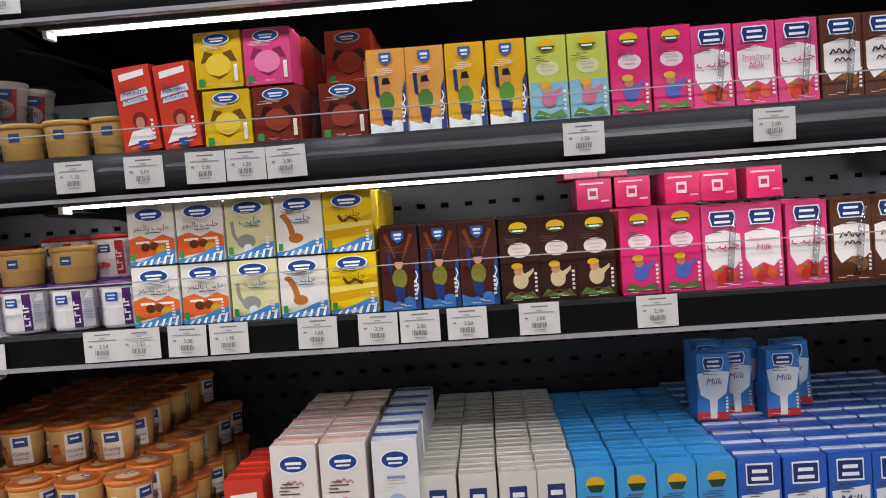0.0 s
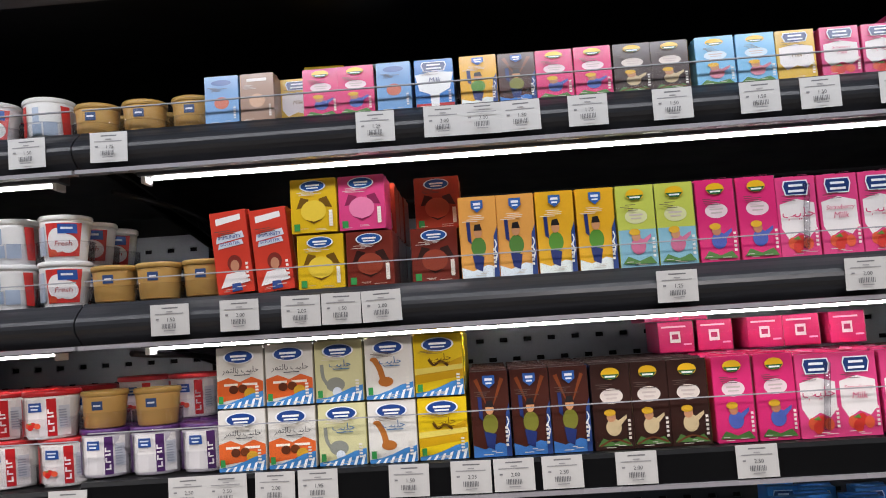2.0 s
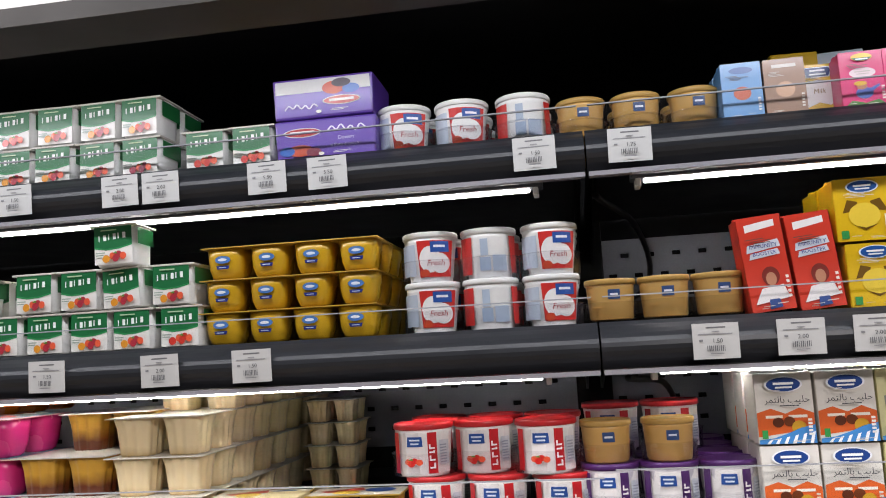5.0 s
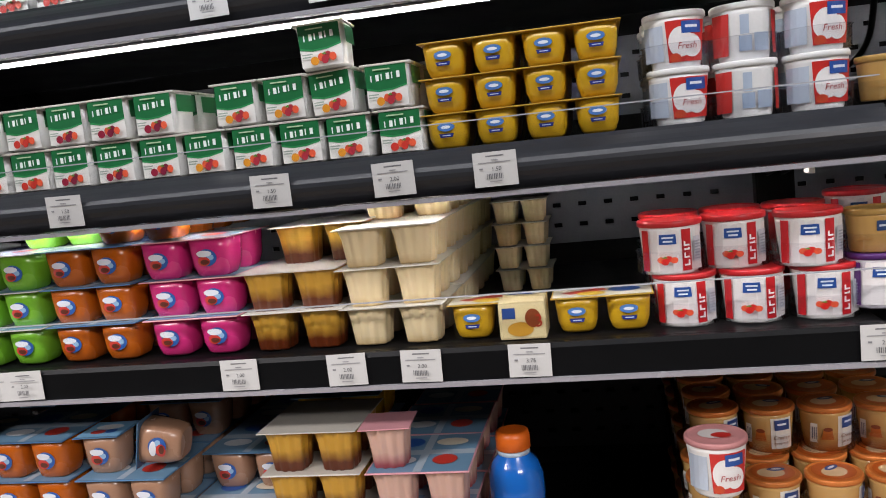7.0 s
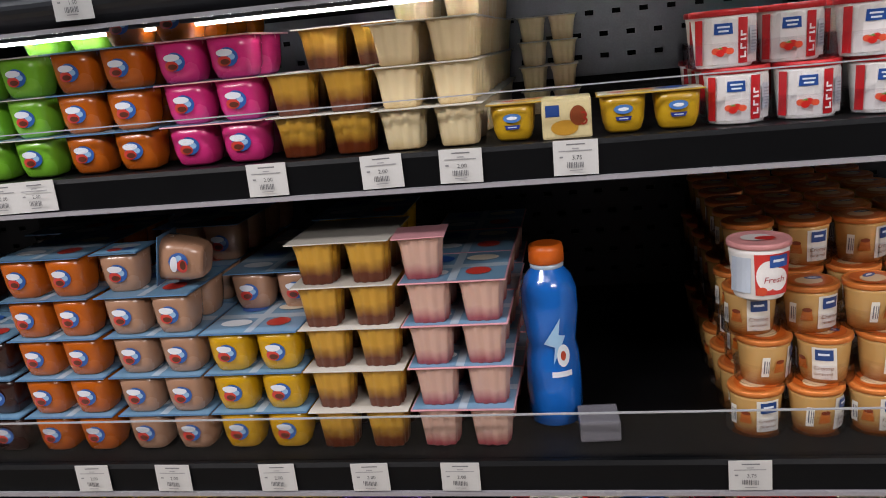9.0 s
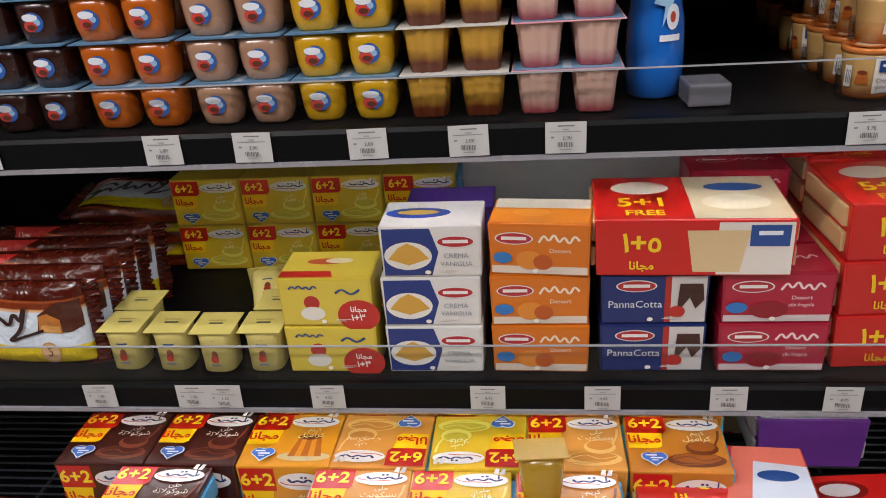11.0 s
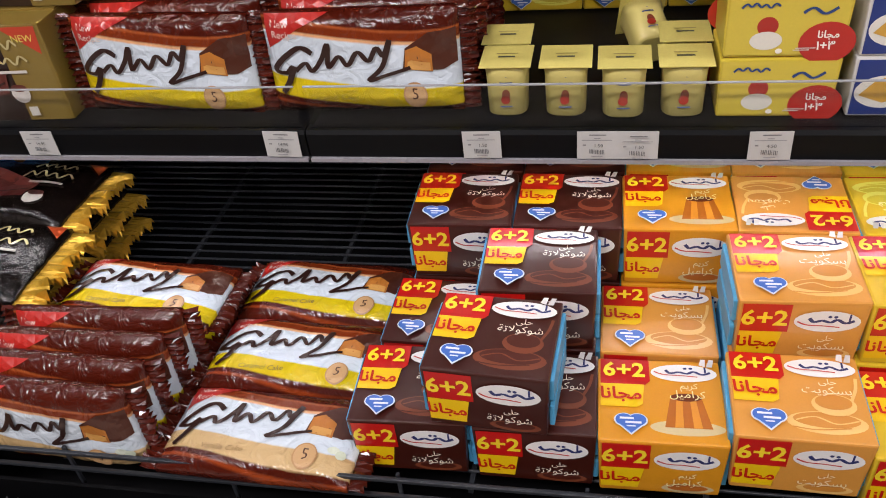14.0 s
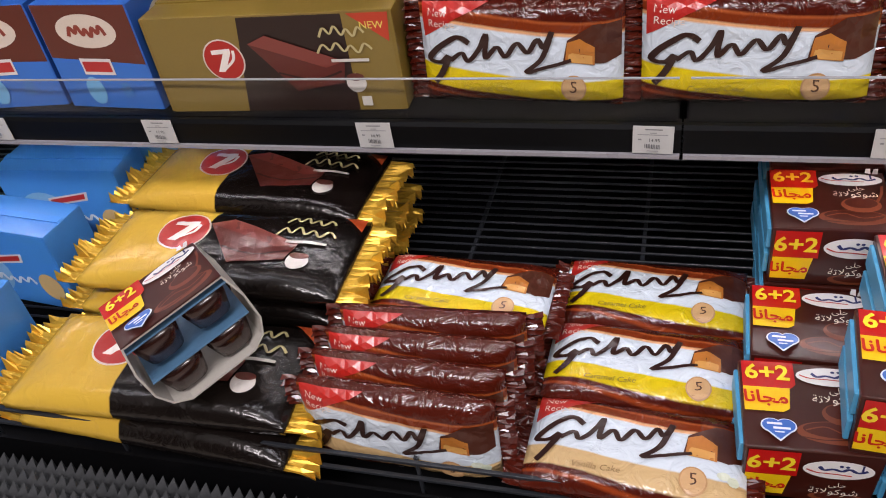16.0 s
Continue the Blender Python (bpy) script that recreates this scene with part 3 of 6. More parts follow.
for key, bg, dk, lt, lab in (("cy", "#d6ae12", "#6a4a08", "#e2c23c", "yellow"), ("cp", "#d9437f", "#8a2350", "#e87fa8", "pink"), ("cb", "#6e2417", "#2c0d08", "#8c3a26", "dark brown"), ("cr", "#a83a22", "#4a140a", "#c25a3c", "red-brown"), ("cw", "#c9d6e2", "#6d92b5", "#dfe8f0", "pale blue")):
    BUILD[key] = carton("flavoured_milk_carton", 0.057, 0.066, 0.055, bg, cheeky(bg, dk, lt), lab + " squat flavoured milk carton with a blue oval mark")


def slim(bg, mark, picture):
    """A tall slim carton: brand mark at the top, words, and a picture in the lower half."""
    return [("r", bg, 0, 0, 1, 1)] + picture + mark


hero = lambda c1, c2: [("p", c1, (0, 0), (1, 0), (1, 0.12), (0.7, 0.16), (0.3, 0.09), (0, 0.14)), ("e", c2, 0.48, 0.38, 0.2, 0.12), ("p", "#20306a", (0.3, 0.3), (0.62, 0.26), (0.55, 0.08), (0.36, 0.12)), ("p", "#20306a", (0.2, 0.46), (0.3, 0.42), (0.28, 0.7), (0.18, 0.7)), ("e", "#c98f63", 0.48, 0.56, 0.11, 0.07), ("p", "#1e1a1c", (0.37, 0.58), (0.6, 0.58), (0.55, 0.66), (0.4, 0.65)), ("p", "#24407c", (0.86, 0.0), (1, 0.0), (1, 0.62), (0.9, 0.5)), ("s", "#e9e9e9", 0.016, (0.92, 0.46), (0.96, 0.4), (0.91, 0.34), (0.96, 0.28), (0.92, 0.2))]
shield = [("p", "#2a5ca6", (0.34, 0.95), (0.66, 0.95), (0.66, 0.86), (0.5, 0.8), (0.34, 0.86)), ("r", "#e8ecf2", 0.4, 0.89, 0.6, 0.92), ("r", "#e8ecf2", 0.42, 0.85, 0.58, 0.87)]
round_mark = [("e", "#e2b21c", 0.5, 0.885, 0.24, 0.07), ("p", "#1c5a34", (0.27, 0.875), (0.73, 0.875), (0.62, 0.82), (0.38, 0.82)), ("r", "#e9efe6", 0.36, 0.84, 0.64, 0.86)]


def fruit_kid(cloud, cloth, skin):
    return [("e", cloud, 0.5, 0.62, 0.3, 0.09), ("r", "#c7b9b4", 0.32, 0.63, 0.68, 0.65), ("r", "#c7b9b4", 0.36, 0.59, 0.64, 0.605), ("e", cloth, 0.5, 0.26, 0.2, 0.1), ("e", skin, 0.45, 0.38, 0.12, 0.06), ("e", "#d9a92a", 0.42, 0.43, 0.15, 0.04), ("p", cloth, (0.5, 0.3), (0.85, 0.4), (0.85, 0.36), (0.6, 0.24)), ("p", "#4d7a3c", (0.05, 0.05), (0.95, 0.04), (0.8, 0.13), (0.5, 0.08), (0.2, 0.14))]


NW, NH, ND = 0.0455, 0.0985, 0.04
BUILD["nb"] = carton("captain_milk_carton", NW, NH, ND, "#d98f2e", slim("#dd9c4a", shield, hero("#d9e4ea", "#4b7a33")), "orange slim flavoured milk carton with blue shield mark")
BUILD["ny"] = carton("captain_milk_carton", NW, NH, ND, "#dba10f", slim("#dfa81e", shield, hero("#dfe6e0", "#4f8a2c")), "yellow slim flavoured milk carton with blue shield mark")
BUILD["nc"] = carton("chocolate_milk_carton", NW, NH, ND, "#3a1a12", slim("#42190f", shield, [("p", "#7a3a18", (0.5, 0.5), (0.1, 0.9), (0.2, 0.92)), ("p", "#7a3a18", (0.5, 0.5), (0.8, 0.92), (0.9, 0.9))] + hero("#3c78c0", "#7a7a2c")), "dark brown slim chocolate milk carton with blue side", side=[("r", "#1d3f8a", 0, 0, 1, 1)])
BUILD["ng"] = carton("slim_milk_carton", NW, NH, ND, "#b5bf3c", slim("#bcc653", round_mark, [("r", "#7fb2c4", 0, 0, 1, 0.46)] + fruit_kid("#d5d8a0", "#c76b8c", "#c08a66")), "lime green slim flavoured milk carton", side=[("r", "#c8c9a0", 0, 0, 1, 1)])
BUILD["np"] = carton("strawberry_milk_carton", NW, NH, ND, "#d02468", slim("#d62a70", round_mark, fruit_kid("#e9d2d8", "#4a5fae", "#b87a5a")), "hot pink slim strawberry milk carton with green round mark", side=[("r", "#c9c3a2", 0, 0, 1, 1), ("s", "#d62a70", 0.1, (0.2, 0.1), (0.5, 0.5), (0.2, 0.9))])
BUILD["nk"] = carton("chocolate_milk_carton", NW, NH, ND, "#2b130d", slim("#2f140e", round_mark, fruit_kid("#d9cfc6", "#c9b48c", "#c08a66") + [("s", "#6b3a20", 0.03, (0.1, 0.05), (0.5, 0.12), (0.9, 0.06))]), "dark brown slim chocolate milk carton with round green mark", side=[("r", "#c9ae6c", 0, 0, 1, 1)])
cloud = [("p", "#e9e4e2", (0.06, 0.66), (0.5, 0.72), (0.94, 0.66), (0.94, 0.34), (0.75, 0.24), (0.5, 0.3), (0.22, 0.22), (0.06, 0.36))]
sq_badge = [("p", "#e4e9f0", (0.2, 0.95), (0.8, 0.95), (0.84, 0.88), (0.78, 0.76), (0.22, 0.76), (0.16, 0.88)), ("p", "#16356e", (0.23, 0.935), (0.77, 0.935), (0.81, 0.88), (0.75, 0.775), (0.25, 0.775), (0.19, 0.88)), ("r", "#e9edf2", 0.32, 0.87, 0.68, 0.9), ("r", "#e9edf2", 0.3, 0.8, 0.7, 0.83)]
BUILD["as"] = carton("strawberry_milk_carton", 0.0465, 0.095, ND, "#d23c78", [("r", "#d8427e", 0, 0, 1, 1)] + cloud + berries(0.5, 0.17, 0.2, "#c9352a", 0.5) + sq_badge + [("t", "#c9466f", "Strawberry", 0.5, 0.58, 0.075, 0.2), ("t", "#c9466f", "Milk", 0.5, 0.48, 0.11, 0.2)], "pink and white strawberry milk carton")
BUILD["as2"] = carton("strawberry_milk_carton", 0.0465, 0.095, ND, "#d23c78", [("r", "#d8427e", 0, 0, 1, 1)] + cloud + berries(0.5, 0.17, 0.2, "#c9352a", 0.5) + sq_badge + [("t", "#c9466f", MILK, 0.5, 0.54, 0.17)], "pink and white strawberry milk carton with taped straw", straw=True)
BUILD["ac"] = carton("chocolate_milk_carton", 0.0465, 0.095, ND, "#4c281a", [("r", "#57301f", 0, 0, 1, 1)] + cloud + [("e", "#8a5a34", 0.62, 0.2, 0.26, 0.1), ("e", "#5a2f1a", 0.4, 0.16, 0.2, 0.07)] + sq_badge + [scribble(0.2, 0.8, 0.56, 0.07, "#3a2a26", 4, 0.02), scribble(0.3, 0.7, 0.46, 0.05, "#3a2a26", 3, 0.018)], "brown and white chocolate milk carton with taped straw", straw=True)
BUILD["ab"] = carton("banana_milk_carton", 0.0465, 0.095, ND, "#d4a92a", [("r", "#d9b03a", 0, 0, 1, 1)] + cloud + sq_badge + [("t", "#8a6a2a", "Milk", 0.5, 0.5, 0.12, 0.2)], "yellow and white banana milk carton")
BUILD["am"] = carton("milk_carton", 0.048, 0.096, ND, "#2a6fb8", [("r", "#2f7ac2", 0, 0.1, 1, 1), ("r", "#b32a2c", 0, 0, 1, 0.12), ("p", "#e6e8e8", (0.0, 0.7), (0.5, 0.76), (1, 0.72), (0.9, 0.4), (0.62, 0.3), (0.6, 0.02), (0.4, 0.02), (0.38, 0.3), (0.1, 0.38))] + sq_badge + [("t", "#3b4a7a", "Milk", 0.5, 0.58, 0.14, 0.25)], "blue and white milk carton with a red base")
BUILD["sr"] = carton("red_drink_carton", 0.0455, 0.101, ND, "#c23524", [("r", "#c93a28", 0, 0, 1, 1), ("p", "#e8e6e4", (0.15, 0.84), (0.85, 0.88), (0.85, 0.95), (0.15, 0.92)), ("p", "#d3d8e0", (0.1, 0.62), (0.9, 0.66), (0.86, 0.74), (0.14, 0.7)), ("p", "#d3d8e0", (0.14, 0.55), (0.86, 0.58), (0.82, 0.64), (0.18, 0.61)), ("e", "#7a2a22", 0.55, 0.36, 0.2, 0.1), ("e", "#b98064", 0.55, 0.33, 0.12, 0.07), ("p", "#e3dedc", (0.1, 0.08), (0.9, 0.12), (0.8, 0.26), (0.3, 0.24)), ("p", "#2f4a86", (0.4, 0.02), (0.7, 0.03), (0.65, 0.12), (0.42, 0.12)), ("t", "#24408c", "IMMUNITY", 0.5, 0.68, 0.06), ("t", "#24408c", "BOOSTER", 0.5, 0.6, 0.055)], "red slim drink carton leaning beside its neighbour", side=[("r", "#b93222", 0, 0, 1, 1), ("s", "#e8d6d0", 0.03, (0.4, 0.1), (0.5, 0.4), (0.45, 0.8))])
BUILD["sb"] = carton("small_drink_carton", 0.043, 0.094, ND, "#5f8fc0", [("r", "#6a9aca", 0, 0, 1, 1), ("e", "#c0634a", 0.5, 0.45, 0.22, 0.12), ("e", "#2f5a9a", 0.5, 0.86, 0.3, 0.06)], "light blue small drink carton")
BUILD["st"] = carton("small_drink_carton", 0.043, 0.096, ND, "#8a6a58", [("r", "#9a7a66", 0, 0, 1, 1), ("e", "#c9a184", 0.5, 0.45, 0.24, 0.14), ("r", "#d9d4cc", 0.2, 0.84, 0.8, 0.9)], "brown small drink carton")
BUILD["sbl"] = carton("small_drink_carton", 0.0465, 0.095, ND, "#6aaed6", [("r", "#74b6dc", 0, 0, 1, 1)] + round_mark + fruit_kid("#cfe3ee", "#c77a8c", "#c08a66"), "sky blue small milk carton")
# bulk milk on the fourth shelf
BH = 0.154
BUILD["bulk_pink"] = carton("milk_carton", 0.06, 0.202, 0.05, "#c9bab6", [("r", "#d9d6d4", 0, 0, 1, 1)] + badge(0.5, 0.88, 0.3, 0.05, "#173f86") + [scribble(0.3, 0.7, 0.76, 0.03, "#b9848c", 3, 0.012), ("e", "#d98c98", 0.5, 0.6, 0.14, 0.06), ("r", "#2f8a46", 0.06, 0.52, 0.18, 0.57)], "white and pink milk carton in a packed row", top="#b98c88")
BUILD["bulk_blue"] = carton("milk_carton", 0.058, 0.204, 0.05, "#c2c6d0", [("r", "#d6d8dc", 0, 0, 1, 1)] + badge(0.5, 0.88, 0.3, 0.05, "#173f86") + [("r", "#7d8db5", 0.3, 0.76, 0.7, 0.78), ("e", "#9cb2d0", 0.5, 0.62, 0.2, 0.05)], "white and navy milk carton in a packed row", top="#2c3f7a")
BUILD["bulk_white"] = carton("milk_carton", 0.0475, BH, 0.04, "#bdbab4", [("r", "#c9c7c3", 0, 0, 1, 1), ("p", "#1d2f66", (0.26, 0.88), (0.74, 0.88), (0.74, 0.7), (0.5, 0.64), (0.26, 0.7)), ("r", "#dde1ea", 0.34, 0.79, 0.66, 0.83), ("r", "#dde1ea", 0.36, 0.72, 0.64, 0.75)], "plain white milk carton in a packed row", side=[("r", "#b02a2a", 0, 0, 1, 0.55)], top="#a9a6a0")
BUILD["bulk_sky"] = carton("milk_carton", 0.0475, BH, 0.04, "#2f8fd0", [("r", "#3494d2", 0, 0, 1, 1), ("e", "#c9a01c", 0.5, 0.86, 0.26, 0.06), ("p", "#163a2a", (0.25, 0.85), (0.75, 0.85), (0.64, 0.79), (0.36, 0.79)), ("e", "#bcd9ea", 0.5, 0.64, 0.26, 0.05)], "sky blue milk carton in a packed row", top="#2a7fbe")
BUILD["bulk_navy"] = carton("milk_carton", 0.0525, BH, 0.044, "#1f4fae", [("r", "#2458b4", 0, 0, 1, 1), ("p", "#d5dae0", (0.05, 0.7), (0.95, 0.74), (0.9, 0.3), (0.1, 0.3)), ("p", "#e4e9f0", (0.18, 0.96), (0.82, 0.96), (0.82, 0.78), (0.18, 0.78)), ("p", "#152f68", (0.21, 0.945), (0.79, 0.945), (0.79, 0.795), (0.21, 0.795)), ("r", "#e9edf2", 0.32, 0.88, 0.68, 0.91), ("r", "#e9edf2", 0.3, 0.82, 0.7, 0.85), ("t", "#2a2f5a", "Milk", 0.5, 0.62, 0.12, 0.25)], "navy blue milk carton in a packed row", top="#b9c4d6")


# ---- pots ----
def bend(me, radius, slope, h):
    """Wraps flat printing onto a tapered round pot."""
    bm = bmesh.new()
    bm.from_mesh(me)
    bmesh.ops.triangulate(bm, faces=bm.faces)
    for _ in range(2):
        long = [e for e in bm.edges if e.calc_length() > 0.007]
        if long:
            bmesh.ops.subdivide_edges(bm, edges=long, cuts=1)
            bmesh.ops.triangulate(bm, faces=bm.faces)
    for v in bm.verts:
        v.co.y += radius - math.sqrt(max(radius ** 2 - v.co.x ** 2, 0.0)) + slope * (h - v.co.z) / h
    bm.to_mesh(me)
    bm.free()
    return me


def filled(name, top, low, split, rough=0.3):
    """A translucent pot of pudding with sauce settled at the base, uneven at the border."""
    m = bpy.data.materials.new(name)
    m.use_nodes = True
    n, l = m.node_tree.nodes, m.node_tree.links
    b = n["Principled BSDF"]
    tc, sp, nz = n.new("ShaderNodeTexCoord"), n.new("ShaderNodeSeparateXYZ"), n.new("ShaderNodeTexNoise")
    nz.inputs["Scale"].default_value = 55
    l.new(tc.outputs["Object"], sp.inputs[0])
    l.new(tc.outputs["Object"], nz.inputs["Vector"])
    ad = n.new("ShaderNodeMath")
    ad.operation = "MULTIPLY_ADD"
    ad.inputs[1].default_value = 0.012
    l.new(nz.outputs["Fac"], ad.inputs[0])
    l.new(sp.outputs["Z"], ad.inputs[2])
    mr = n.new("ShaderNodeMapRange")
    mr.inputs["From Min"].default_value, mr.inputs["From Max"].default_value = split - 0.004, split + 0.012
    l.new(ad.outputs[0], mr.inputs["Value"])
    mx = n.new("ShaderNodeMix")
    mx.data_type = "RGBA"
    mx.inputs[6].default_value, mx.inputs[7].default_value = col(low), col(top)
    l.new(mr.outputs[0], mx.inputs[0])
    l.new(mx.outputs[2], b.inputs["Base Color"])
    b.inputs["Roughness"].default_value = rough
    b.inputs["Subsurface Weight"].default_value = 0.15
    b.inputs["Subsurface Radius"].default_value = (0.01, 0.007, 0.004)
    return m


def sticker(r, h, shapes, w, sh, v):
    me = art(shapes, w, sh, 0.0006, pose(0, 0, v))
    return bend(me, r, r * 0.14, h)


small_sticker = [("e", "#27569e", 0.55, 0.5, 0.42, 0.48), ("e", "#8fb4d6", 0.72, 0.5, 0.14, 0.16), ("e", "#c33a30", 0.36, 0.3, 0.32, 0.26), ("e", "#d9dde4", 0.42, 0.72, 0.38, 0.18), ("e", "#5a2a1c", 0.42, 0.26, 0.22, 0.14)]


def multi_pack(name, material, h, pitch, label, lid, fluted=False, sticker_shapes=small_sticker, nx=2, ny=2, square=0.45, lid_print=None, inner=0.86):
    """Pots hanging from one foil sheet."""
    def make():
        t = thing(name, label, "dessert pots", "dessert multipacks")
        r = pitch * 0.455
        lidob = part("lid", boxed(-pitch * nx / 2 + 0.0006, pitch * nx / 2 - 0.0006, 0, pitch * ny - 0.001, h - 0.0014, h, 0.0004), lid, t, "foil lid sheet")
        if lid_print:
            me = art(lid_print, pitch * nx, pitch * ny, 0.0003, pose(0, 0, h, -90, 0, 0))
            part("lid_print", me, [], lidob)
        if fluted:
            prof = [(r * 0.70, 0), (r * 0.74, 0.002), (r * 0.86, h * 0.7), (r * 0.95, h - 0.004), (r * 0.97, h - 0.0015)]
        else:
            prof = [(r * 0.62, 0), (r * 0.74, 0.003), (r * inner, h * 0.3), (r * 0.92, h * 0.7), (r * 0.95, h - 0.0015)]
        cup = mesh_of("pot", lathe(prof, 48 if fluted else 24, square, 0.085 if fluted else 0), material)
        lab = None
        if sticker_shapes:
            lab = sticker(r * 1.02, h, sticker_shapes, pitch * 0.42, h * 0.46, h * 0.28)
        for i in range(nx):
            for j in range(ny):
                c = shared("pot", cup, t, pose((i - (nx - 1) / 2) * pitch, pitch * (j + 0.5), 0))
                if lab and j == 0:
                    shared("sticker", lab, c, pose(0, -r * 1.06, 0))
        return t
    return make


FOILB = mat("blue_printed_foil", "#52799a", 0.35, 0.2, grain=220, vary=0.35)
FOILW = mat("white_foil", "#c6c2b8", 0.4, 0.1, vary=0.1)
FOILP = mat("pink_foil", "#d79aa2", 0.4, 0.1, grain=180, vary=0.25)
FOILY = mat("gold_foil", "#b8922e", 0.4, 0.2, vary=0.15)
lidart = [("r", "#6d94b2", 0.02, 0.02, 0.98, 0.98), ("r", "#a9bac8", 0.02, 0.44, 0.98, 0.56), ("r", "#a9bac8", 0.46, 0.02, 0.54, 0.98), ("e", "#d9dde2", 0.28, 0.3, 0.16, 0.1), ("e", "#c03a30", 0.72, 0.3, 0.12, 0.12), ("e", "#2a5aa6", 0.3, 0.75, 0.14, 0.12), ("e", "#e2d8c4", 0.72, 0.75, 0.16, 0.1)]
PH, PHC = 0.0527, 0.0472
for key, c, lab, lid in (("po", "#b5590f", "orange", FOILB), ("pb", "#a67f66", "milky brown", FOILB), ("py", "#c99a12", "yellow", FOILB), ("pd", "#2e120c", "dark chocolate", FOILB), ("pg", "#6fae2c", "green", FOILW), ("pp", "#cf2f78", "pink", FOILP)):
    for suffix, hh in (("", PH), ("_low", PHC)):
        BUILD[key + suffix] = multi_pack("pudding_multipack", mat("pot_" + key, c, 0.25, vary=0.06, coat=0.3), hh, 0.0632, lab + " pudding pots under a printed foil sheet", lid, lid_print=lidart)
CARAMEL = filled("caramel_pot", "#c29434", "#5a2408", 0.022)
for suffix, hh in (("", PH), ("_low", PHC)):
    BUILD["pc" + suffix] = multi_pack("caramel_multipack", CARAMEL, hh, 0.0632, "fluted yellow creme caramel pots with brown base", FOILW, True, None)
BUILD["pk"] = multi_pack("strawberry_dessert_multipack", filled("pink_pot", "#cda898", "#a04a50", 0.014), PH, 0.0632, "fluted pale pink dessert pots under pink foil", FOILP, True, None, lid_print=lidart)
BUILD["pw"] = multi_pack("vanilla_dessert_multipack", filled("cream_pot", "#e0cda4", "#b89a68", 0.006), 0.0455, 0.0622, "fluted cream vanilla dessert pots", FOILW, True, None)
BUILD["pw1"] = multi_pack("vanilla_dessert_pot", filled("cream_pot2", "#e0cda4", "#b89a68", 0.006), 0.033, 0.042, "small cream dessert pots stacked at the back", FOILW, True, None)
yst = [("e", "#4a78b8", 0.5, 0.72, 0.42, 0.26), ("e", "#dfe6ee", 0.5, 0.72, 0.24, 0.1), ("p", "#20307c", (0.14, 0.32), (0.86, 0.32), (0.8, 0.08), (0.2, 0.08)), ("r", "#c9d0e2", 0.3, 0.17, 0.7, 0.23)]
BUILD["yp"] = multi_pack("custard_multipack", mat("yellow_pot", "#c79c1c", 0.28, vary=0.05, coat=0.2), 0.038, 0.0545, "yellow custard pots with blue marks", FOILY, False, yst, 4, 2, 0.5)
BUILD["yp1"] = multi_pack("custard_multipack", mat("yellow_pot", "#c79c1c", 0.28), 0.041, 0.056, "pair of yellow custard pots", FOILY, False, yst, 2, 1, 0.5, lid_print=[("r", "#d9d2c0", 0.02, 0.04, 0.98, 0.96), ("p", "#c0352c", (0.1, 0.5), (0.5, 0.9), (0.56, 0.6), (0.2, 0.3)), ("e", "#2a55a0", 0.72, 0.6, 0.16, 0.24), ("e", "#d9b23a", 0.4, 0.3, 0.14, 0.2)])


def activia(fruit, fruit2):
    out = [("r", "#e2e0da", 0, 0, 1, 1), ("p", "#17683a", (0, 0.42), (0.3, 0.36), (0.65, 0.38), (1, 0.46), (1, 1), (0, 1)), ("p", "#2c8a50", (0, 0.42), (0.3, 0.36), (0.65, 0.38), (1, 0.46), (1, 0.5), (0.65, 0.42), (0.3, 0.4), (0, 0.46))]
    for k in range(6):
        out.append(("r", "#eaf0ea", 0.12 + 0.13 * k, 0.6 + 0.01 * k, 0.15 + 0.13 * k + 0.05 * (k % 2), 0.75 + 0.01 * k))
    return out + [("r", "#b9d0a4", 0.2, 0.86, 0.62, 0.89), ("r", "#9aa89a", 0.05, 0.28, 0.3, 0.31), ("r", "#9aa89a", 0.05, 0.22, 0.26, 0.25)] + berries(0.64, 0.2, 0.14, fruit, 0.9) + [("e", fruit2, 0.34, 0.13, 0.1, 0.1)]


def square_pot(name, label, shapes, w=0.055, h=0.05):
    def make():
        t = thing(name, label, "yoghurt pot", "green yoghurt pots")
        e = part("pot", lathe([(w * 0.44, 0), (w * 0.47, 0.003), (w * 0.485, h * 0.5), (w * 0.5, h - 0.003)], 28, 0.62), WHITE, t)
        part("lid", boxed(-w * 0.53, w * 0.53, -0.53 * w, 0.53 * w, h - 0.003, h - 0.0005, 0.0008), FOILW, t, "white foil lid")
        part("print", art(shapes, w * 0.84, h * 0.93, 0.0006, pose(0, -w * 0.497, 0.002)), [], t)
        part("side_print", art([("p", "#1f6e3c", (0, 0.5), (1, 0.5), (1, 0.92), (0, 0.92))], w * 0.8, h * 0.93, 0.0006, pose(w * 0.497, 0, 0.002, 0, 0, 90)), [], t)
        return t
    return make


BUILD["ga"] = square_pot("yoghurt_pot", "white and green strawberry yoghurt pot", activia("#c2352a", "#c2352a"))
BUILD["gb"] = square_pot("yoghurt_pot", "white and green peach yoghurt pot", activia("#a82f3c", "#d98f2a"))
BUILD["gc"] = square_pot("yoghurt_pot", "white and green berry yoghurt pot", activia("#7a1f38", "#8f2238"))


